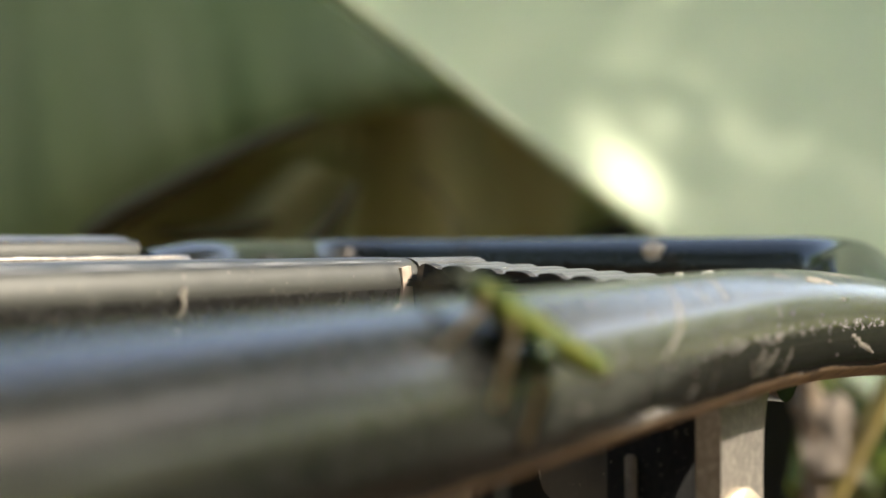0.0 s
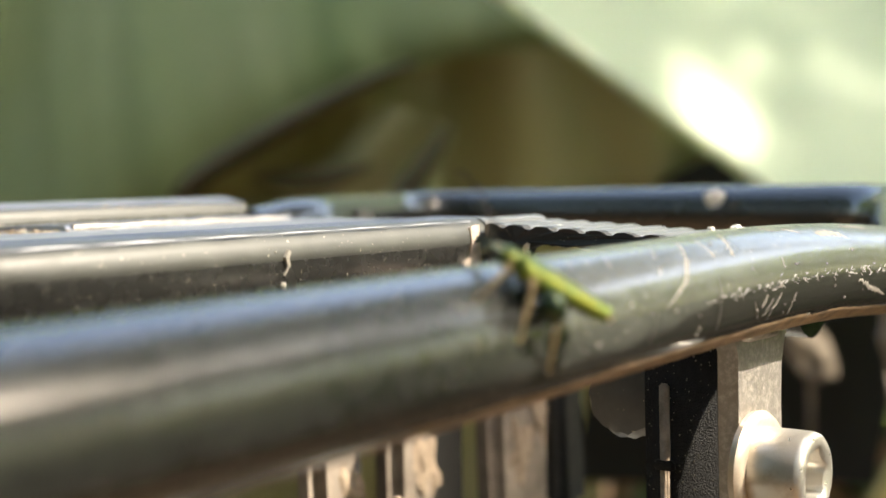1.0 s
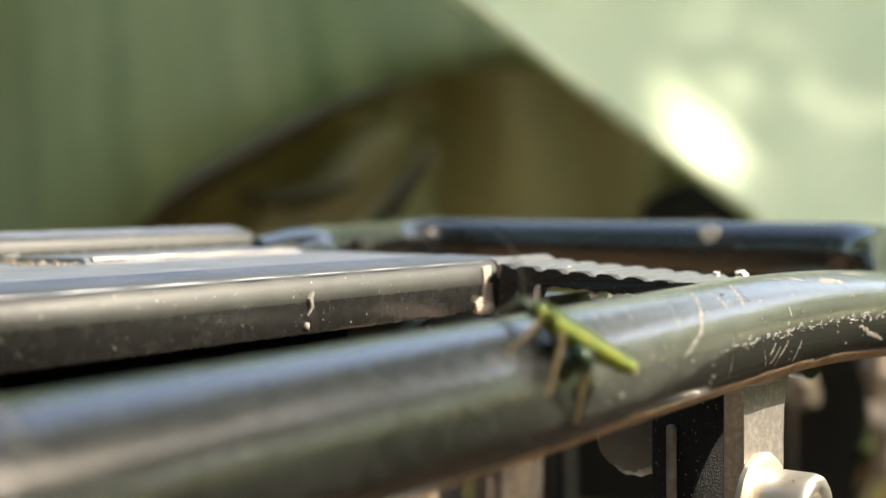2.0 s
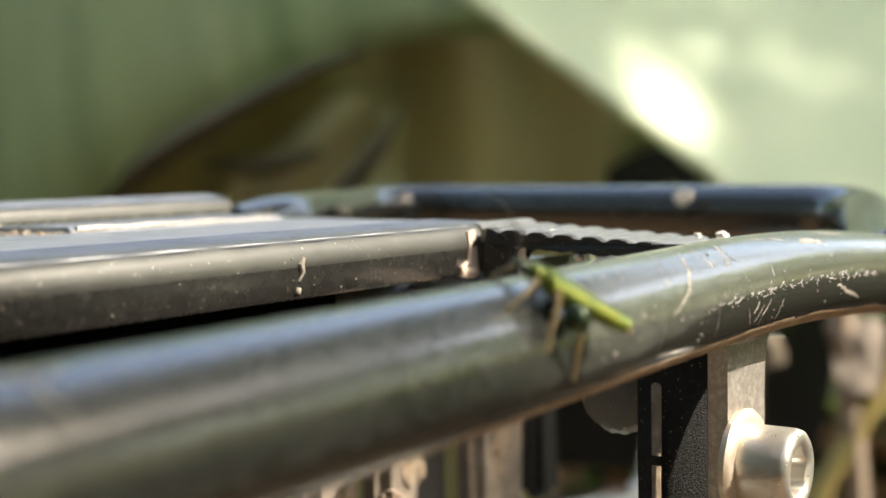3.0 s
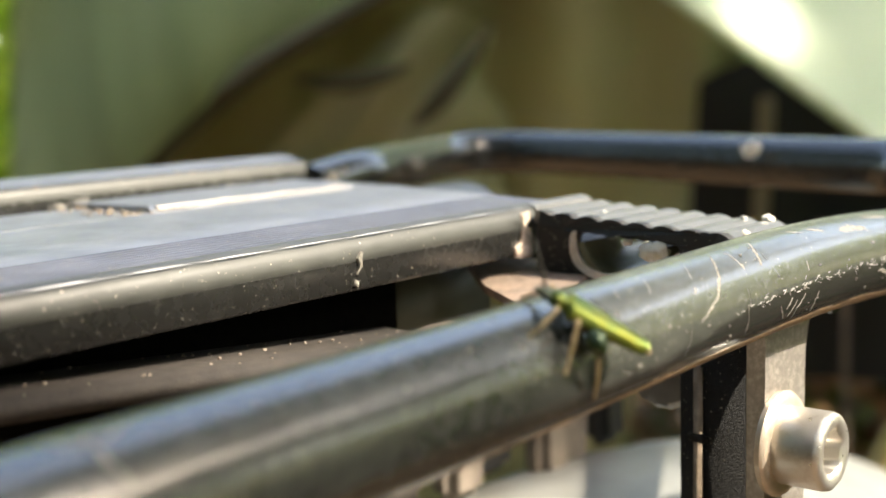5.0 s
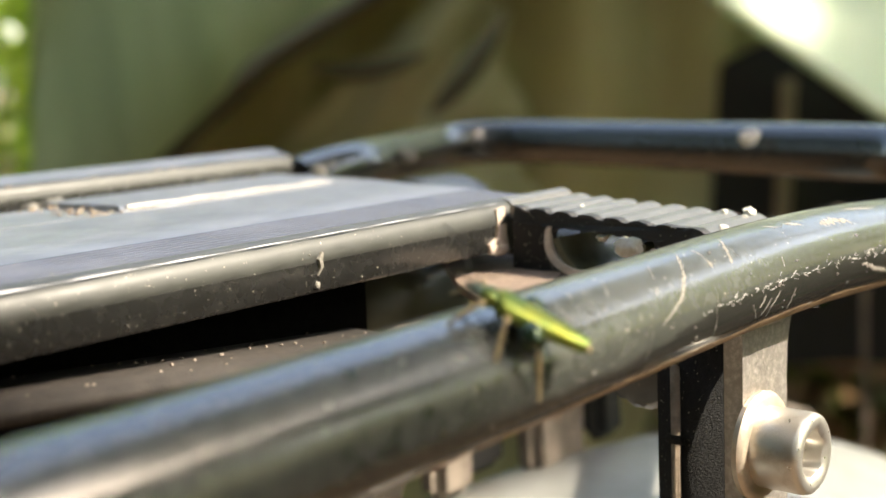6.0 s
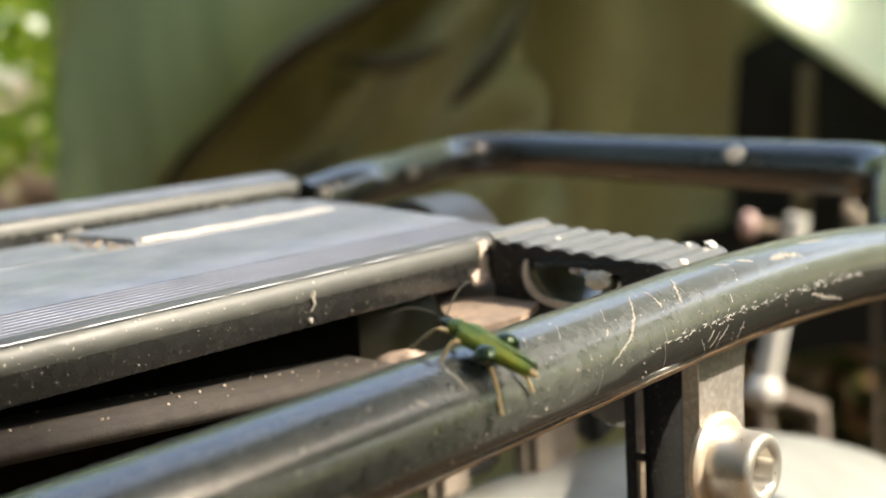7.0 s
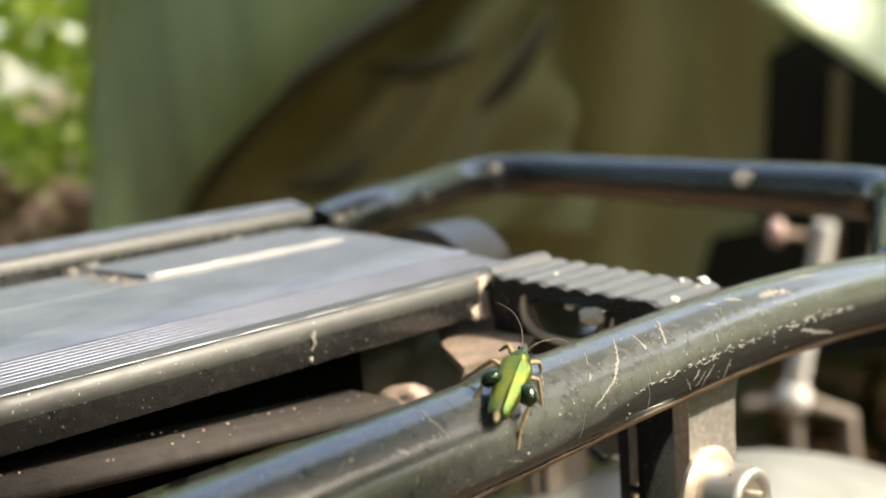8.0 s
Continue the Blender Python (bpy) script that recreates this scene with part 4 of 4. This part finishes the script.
        bm_ob.parent = rail
    rng = random.Random(11)
    weld_line = scratch(((14.5, 138), (18, 139), (22, 137), (25.5, 132)), 0.5, root, 33, DULL, "weld_seam", "bare grey weld along the tube")
    weld_line.data.transform(inv)
    weld_line.parent = rail
    for i in range(10):
        s, p = rng.uniform(-30, 44), rng.uniform(10, 100)
        k, l = rng.uniform(-1.2, 1.2), rng.uniform(0.4, 2.2)
        ob = scratch(((s, p), (s + l * math.sin(k) * 0.5, p + 13 * l * math.cos(k) * 0.5), (s + l * math.sin(k), p + 13 * l * math.cos(k))), rng.uniform(0.02, 0.04), root, 200 + i, DIRT, "fine_scratch")
        ob.data.transform(inv)
        ob.parent = rail
    for i in range(120):
        s = 6.0 + 38 * rng.random() ** 0.85
        p = 86 + rng.gauss(0, 2.2)
        ob = scratch(((s, p), (s + rng.uniform(0.1, 0.8), p + rng.uniform(-4, 4))), rng.uniform(0.03, 0.13), root, 40 + i, SCUFF, "scuff")
        ob.data.transform(inv)
        ob.parent = rail
    for i in range(40):
        s, p = rng.uniform(-40, 40), rng.uniform(15, 120)
        q, nrm = on_rail(s, p, 0.02)
        ob = part("dirt_grain", blob(q - root.location, (UNIT * rng.uniform(0.06, 0.16),) * 3, None, i, 0.3, 1), DIRT, rail)
    # specks along the platform's rim and grit on the tab
    for i in range(170):
        part("grit", blob(rk(20.98, rng.uniform(2.7, 8.6), rng.uniform(-26, -4)) - root.location, (UNIT * rng.uniform(0.03, 0.09),) * 3, None, i, 0.3, 1), DIRT, leg)
    plat = plat0
    for i in range(45):
        b = rng.uniform(20.6, 25.2)
        part("grit", blob(rk(22.62, b, rng.uniform(-3.0, 3.0)) - root.location, (UNIT * rng.uniform(0.03, 0.12),) * 3, None, i, 0.3, 1), DIRT, tabob)
    for i in range(70):
        a, h = rng.uniform(-60, 24), rng.uniform(0.5, 3.6)
        part("dirt_grain", blob(rk(a, 26.24, h) - root.location, (UNIT * rng.uniform(0.03, 0.10),) * 3, None, i, 0.3, 1), DIRT, plat)
    for a, b, h, r in ((23.3, 15.4, 3.1, 0.55), (23.0, 15.4, 2.2, 0.5), (33, 6.2, 3.6, 0.62), (31.2, 5.8, 3.3, 0.4), (26.0, 5.1, 3.0, 0.55), (33.4, 24, 4.0, 0.2), (28, 21, 4.1, 0.25), (32, 8.2, 3.7, 0.3)):
        put("lime_crumb", blob(rk(a, b, h), (r * UNIT, r * UNIT * 1.1, r * UNIT * 0.8), None, int(a * 3 + b), 0.3), WHITE, tabob, "whitish crumb")
    for pts in (((-1.0, 26.25, 3.5), (-1.4, 26.2, 3.0), (-1.2, 26.22, 2.4), (-1.6, 26.24, 1.7)), ((-1.6, 26.26, 1.2), (-1.8, 26.28, 0.7))):
        put("dirt_streak", sweep([rk(*p) for p in pts], [0.2 * UNIT, 0.3 * UNIT, 0.25 * UNIT, 0.1 * UNIT][:len(pts)], 8), DIRT, plat, "tan dried streak")
    for a, b, h, r in ((6.7, 78, 4.4, 1.5), (9.0, 77, 4.2, 0.8), (4.4, 79, 4.2, 0.9), (12.5, 75, 4.2, 0.6), (30, 79, 4.4, 0.8), (24, 78, 4.2, 0.7), (33, 75, 4.4, 1.2), (36, 70, 4.4, 0.7)):
        put("dirt_crumb", blob(rk(a, b, h), (r * UNIT, r * UNIT * 0.8, r * UNIT * 0.5), None, int(a), 0.35), DIRT, plat, "tan crumb of dirt")
    for a, b, h, r in ((79.8, 94.2 - 3.0, 3.6, 1.5), (57, 86.5, 4.0, 1.3), (53, 84, 3.6, 1.2)):
        put("mud_lump", blob(rk(a, b, h), (r * UNIT, r * UNIT * 0.9, r * UNIT * 0.8), None, int(a), 0.3), DIRT, None, "tan lump of dried mud")
    put("mud_lump", blob(rk(102.5, 42, 5.2), (1.4 * UNIT, 1.0 * UNIT, 1.2 * UNIT), None, 8, 0.3), WHITE, None, "pale fleck on the end tube")
    return root


def lamp_post():
    """A pale bent rod with a round cap, standing behind the rack."""
    root = new("bent_rod")
    root.location = (0.11, 0.75, 0)
    tagged(root, "pale bent metal rod with pinkish cap behind the bicycle", "metal rod")
    inv = Matrix.Translation(root.location).inverted()
    for name, bm, mat in (
            ("rod", sweep(dense(list(ROD[:2]), 0.012), 0.0065, 14), PALE),
            ("lower_rod", sweep(dense(list(ROD[1:]), 0.03), 0.005, 12), BARDUST),
            ("arm", sweep([ROD[1] + Vector((-0.03, 0, -0.004)), ROD[1], ROD[1] + Vector((0.034, 0, -0.012)), ROD[1] + Vector((0.036, 0, -0.06))], 0.005, 12), BARDUST),
            ("knuckle", blob(ROD[1], (0.011, 0.011, 0.012), None, 1, 0.05), PALE),
            ("cap", blob(CAP, (0.0058, 0.0058, 0.0088), None, 2, 0.05), PINK),
            ("cap_arm", sweep([CAP, Vector((0.1187, 0.75, 0.618))], 0.003, 10), DUSTY)):
        bm.transform(inv)
        part(name, bm, mat, root)


ROD = (Vector((0.1197, 0.75, 0.628)), Vector((0.0977, 0.75, 0.5153)), Vector((0.11, 0.75, 0.0)))
CAP = Vector((0.0898, 0.75, 0.6232))


def straws():
    """Dry stems and withered leaves behind the rack's end."""
    for line, r, mat in ((((0.21, 0.62, 0.0), (0.1954, 0.625, 0.5386), (0.1835, 0.625, 0.66)), 0.0085, DUSTY),
                         (((0.05, 0.63, 0.0), (0.13, 0.625, 0.45), (0.1685, 0.625, 0.5389), (0.2095, 0.625, 0.6116), (0.25, 0.63, 0.69)), 0.008, STRAW),
                         (((0.30, 0.70, 0.0), (0.26, 0.69, 0.50), (0.28, 0.68, 0.64)), 0.007, STRAW)):
        pts = dense(rounded([Vector(p) for p in line], 0.05), 0.02)
        ob = part("dry_stem", sweep(pts, [r * (1.1 - 0.4 * j / len(pts)) for j in range(len(pts))], 8), mat)
        tagged(ob, "dry brown plant stem standing behind the bicycle", "plant stem", group="dry stems")
    for c, s, k in (((0.1968, 0.625, 0.622), (0.016, 0.006, 0.024), 1), ((0.1442, 0.635, 0.632), (0.010, 0.003, 0.017), 2)):
        ax = (Vector((0.8, 0.3, 0.5)).normalized(), Vector((-0.3, 0.95, 0)).normalized(), Vector((-0.5, 0, 0.86)))
        ob = part("withered_leaf", blob(c, s, ax, k, 0.4, 3), BARDUST if k == 1 else WITHERED)
        stem = part("leaf_stalk", sweep(dense([Vector((c[0] + 0.01, c[1] + 0.02, 0)), Vector(c)], 0.05), 0.0016, 6), BARK, ob)
        tagged(ob, "withered pale brown leaf on a dry stalk", "leaf", group="withered leaves")


# ---- the beetle ----
MM = 0.00119


def lathe_y(rows, seg=20, sx=1.0, sz=1.0, cz=0.0):
    """A body along y: rows of (y, half width, half height)."""
    bm = bmesh.new()
    rings = [[bm.verts.new(Vector((w * sx * math.cos(k), y, cz + h * sz * math.sin(k))) * MM) for k in (2 * math.pi * j / seg for j in range(seg))] for y, w, h in rows]
    for p, q in zip(rings, rings[1:]):
        for j in range(seg):
            bm.faces.new((p[j], p[(j + 1) % seg], q[(j + 1) % seg], q[j]))
    bm.faces.new(rings[0][::-1])
    bm.faces.new(rings[-1])
    return bm


def limb(pts, radii, seg=10):
    return sweep([Vector(p) * MM for p in pts], [r * MM for r in radii], seg)


def beetle():
    root = new("beetle")
    tagged(root, "metallic green-gold beetle with swollen thighs walking on the tube", "beetle")

    part("abdomen", lathe_y([(2.2, 0.35, 0.3), (1.6, 0.72, 0.55), (0.2, 0.78, 0.58), (-1.8, 0.66, 0.5), (-3.4, 0.46, 0.36), (-4.05, 0.2, 0.16)], 18, cz=-0.28), ABDO, root, "dark belly with pale tip")
    part("abdomen_tip", lathe_y([(-3.6, 0.36, 0.28), (-4.0, 0.3, 0.24), (-4.35, 0.14, 0.12)], 14, cz=-0.2), LEGM, root, "tan tip of the belly")

    def elytron(side):
        bm = bmesh.new()
        nu, nv = 30, 12
        g = []
        for i in range(nu + 1):
            u = i / nu
            y = 2.25 - 6.15 * u
            outer = 1.36 * (1 - 0.10 * u - 0.34 * u ** 2.2) * min(1, (u * 9 + 0.35)) ** 0.5
            inner = 0.02 + 0.26 * max(0, u - 0.30) ** 1.3
            outer = max(outer, inner + 0.16)
            if u > 0.93:
                m = (u - 0.93) / 0.07
                c = (outer + inner) / 2
                outer, inner = c + (outer - c) * (1 - 0.6 * m * m), c + (inner - c) * (1 - 0.6 * m * m)
            row = []
            for j in range(nv + 1):
                v = j / nv
                x = inner + (outer - inner) * math.sin(v * math.pi / 2)
                arch = 0.92 * max(0.0, math.cos(v * math.pi / 2)) ** 0.8 - 0.26
                rib = 0.06 * max(0, math.cos(6.28 * (v * 1.7 + 0.1))) * (1 - 0.5 * u)
                zz = arch * (1 - 0.25 * u) + rib - 0.10 * u * u
                row.append(bm.verts.new(Vector((side * x, y, zz)) * MM))
            g.append(row)
        for i in range(nu):
            for j in range(nv):
                bm.faces.new((g[i][j], g[i + 1][j], g[i + 1][j + 1], g[i][j + 1]))
        return thicken(bm, 0.05 * MM)

    for side in (-1, 1):
        part("elytron", elytron(side), SHELL, root, "ribbed green-gold wing case")
    part("pronotum", lathe_y([(2.1, 0.62, 0.46), (2.3, 0.78, 0.56), (2.7, 0.84, 0.60), (3.1, 0.72, 0.52), (3.3, 0.48, 0.38)], 20, cz=0.0), SHELLP, root, "blue-green rounded neck shield")
    head = part("head", lathe_y([(3.2, 0.36, 0.32), (3.45, 0.46, 0.38), (3.75, 0.44, 0.34), (4.05, 0.26, 0.22), (4.35, 0.16, 0.12)], 18, cz=-0.06), SHELLD, root, "dark greenish head with tan mouth")
    for side in (-1, 1):
        part("eye", blob(Vector((side * 0.42, 3.72, 0.04)) * MM, (0.15 * MM, 0.18 * MM, 0.18 * MM), None, 1, 0.0, 2), EYEM, head, "black round eye")

    antennae, legs = [], []
    for side in (-1, 1):
        p, ang, rise = Vector((0, 0, 0)), radians(58), 0.55
        line, radii = [], []
        for k in range(11):
            q = p + Vector((side * math.cos(ang), math.sin(ang), rise)).normalized() * 0.44
            line += [p, p.lerp(q, 0.5), p.lerp(q, 0.85)]
            radii += [0.040, 0.055, 0.065]
            p, ang, rise = q, ang - radians(4.0), rise - 0.10
        bm = limb(line + [p], radii + [0.03], 8)
        ob = part("antenna", bm, FEELER, root, "thin jointed grey feeler")
        ob.location = Vector((side * 0.28, 3.95, 0.16)) * MM
        antennae.append(ob)

        def leg(name, hip, femur, tibia, tarsus, thick, mat, label):
            hip = Vector(hip)
            line = [Vector((0, 0, 0))] + [Vector(f) - hip for f in femur]
            if mat is THIGH:
                fine, radii = [], []
                for k in range(25):
                    f = k / 24 * (len(line) - 1)
                    i = min(int(f), len(line) - 2)
                    fine.append(line[i].lerp(line[i + 1], f - i))
                    radii.append(0.16 + 0.64 * math.sin(math.pi * (k / 24) ** 1.15) ** 1.1)
                bm = limb(fine, radii, 24)
            else:
                bm = limb(line, thick, 10)
            ob = part(name, bm, mat, root, label)
            ob.location = hip * MM
            k = Vector(femur[-1]) - hip
            part("tibia", limb([k, k.lerp(Vector(tibia) - hip, 0.5), Vector(tibia) - hip], [0.15, 0.18, 0.14]), LEGM, ob, "tan dusted shin")
            t0 = Vector(tibia) - hip
            bm = bmesh.new()
            seq = [t0] + [Vector(q) - hip for q in tarsus]
            for s0, s1 in zip(seq, seq[1:]):
                sweep([s0 * MM, s0.lerp(s1, 0.6) * MM, s1 * MM], [0.09 * MM, 0.15 * MM, 0.10 * MM], 8, bm)
            part("tarsus", bm, LEGM, ob, "jointed tan foot")
            legs.append(ob)

        x = side
        leg("front_leg", (x * 0.45, 2.7, -0.35), ((x * 0.9, 3.1, -0.15), (x * 1.35, 3.5, -0.1)), (x * 1.7, 4.3, -1.3), ((x * 1.8, 4.6, -1.9), (x * 1.95, 4.9, -2.3)), [0.16, 0.22, 0.15], LEGM, "thin tan front leg")
        leg("middle_leg", (x * 0.55, 1.2, -0.45), ((x * 1.2, 1.35, -0.15), (x * 1.9, 1.5, -0.15)), (x * 2.8, 1.2, -1.7), ((x * 3.1, 1.05, -2.2), (x * 3.4, 0.95, -2.8)), [0.17, 0.24, 0.16], LEGM, "tan middle leg")
        leg("hind_leg", (x * 0.6, 0.15, -0.45), ((x * 1.0, 0.0, -0.3), (x * 1.5, -0.25, -0.05), (x * 2.0, -0.6, 0.0), (x * 2.3, -0.95, -0.35)), (x * 2.6, -1.8, -1.7), ((x * 2.9, -2.1, -2.2), (x * 3.2, -2.4, -2.75), (x * 3.35, -2.6, -3.1)), [0.24, 0.52, 0.74, 0.62, 0.24], THIGH, "glossy emerald swollen thigh")
    return root, antennae, legs


def beetle_pose(a, phi, psi, tilt, roll=0, lift=1.35):
    """The beetle on the near rail: a along it, phi round it from the top outwards, psi its heading, tilt of its nose, roll to its right, degrees."""
    d = (ALONG + UP * 0.01615).normalized()
    top = d.cross(ACROSS).normalized()
    top = top if top.z > 0 else -top
    p, h, k = radians(phi), radians(psi), radians(tilt)
    n = math.cos(p) * top - math.sin(p) * ACROSS
    s = math.cos(p) * ACROSS + math.sin(p) * top
    c = ORIGIN + d * a * UNIT + n * UNIT * (RAIL + lift)
    f = math.cos(h) * d + math.sin(h) * s
    y = f * math.cos(k) + n * math.sin(k)
    zv = n * math.cos(k) - f * math.sin(k)
    x = y.cross(zv)
    zv = zv * math.cos(radians(roll)) + x * math.sin(radians(roll))
    x = y.cross(zv)
    m = Matrix((x, y, zv)).transposed().to_4x4()
    m.translation = c
    return m


ground()
surroundings()
leaf_bank()
shelter()
shade_screens()
tree()
bicycle()
lamp_post()
straws()
bug, feelers, legs = beetle()


def motions():
    """The beetle waits, then turns and climbs over the tube; feelers and legs stir."""
    walk(bug, [(t, beetle_pose(*v)) for t, v in BEETLE])
    for ob, side, rows in zip(feelers, (-1, 1), FEELERS):
        at = ob.location.copy()
        walk(ob, [(t, Matrix.Translation(at) @ pose(0, 0, 0, up, 0, side * swing)) for t, up, swing in rows])
    for i, ob in enumerate(legs):
        at = ob.location.copy()
        side = -1 if i < 3 else 1
        walk(ob, [(t, Matrix.Translation(at) @ pose(0, 0, 0, 0, side * droop if i % 3 == 2 else 0, side * sw[i])) for t, droop, sw in STEPS])


# feelers: time, lift, swing outwards (minus) or to the front
FEELERS = (((0.0, 45, 20), (5.2, 45, 20), (6.3, 8, 0), (6.7, 12, 4), (7.0, 5, -12), (7.3, 10, 10), (7.6, -5, -8), (8.0, -5, 10)),
           ((0.0, 35, 15), (5.2, 35, 15), (6.3, 15, 5), (6.7, 25, 10), (7.0, 22, -22), (7.3, 5, 5), (7.6, 8, -20), (8.0, -8, 0)))
# legs: time, droop of the hind legs, swing to the front of left front, middle, hind, right front, middle, hind
STEPS = ((0.0, 34, (-30, -6, 0, -30, 0, 0)), (5.2, 34, (-30, -6, 0, -30, 0, 0)), (6.0, 14, (-10, -4, -6, -14, 6, 4)), (6.5, 4, (-4, 10, -14, 8, -6, -10)),
         (7.0, 0, (4, 18, -24, -4, 10, -18)), (7.3, 0, (10, -8, -8, 12, -8, -22)), (7.6, 0, (-6, 12, -14, 6, 14, -8)), (8.0, 0, (8, -6, -18, -6, 4, -14)))
BEETLE = (
    (0.0, (-12.3, 54, 137, -3, 18)),
    (3.0, (-12.5, 52.5, 132, -6, 18)),
    (4.5, (-12.4, 52.5, 132, -6, 18)),
    (5.2, (-13.0, 53, 129, -8, 17)),
    (6.3, (-12.7, 39.3, 121, -3, 5)),
    (6.5, (-11.8, 34, 114, 0)),
    (6.7, (-11.2, 30, 106, -2)),
    (7.0, (-11.6, 32, 97, -9)),
    (7.2, (-12.0, 44, 76, -14)),
    (7.5, (-9.8, 36, 58, -4)),
    (7.7, (-9.2, 32, 45, 6)),
    (8.0, (-7.4, 34.8, 31, 7)),
)
motions()
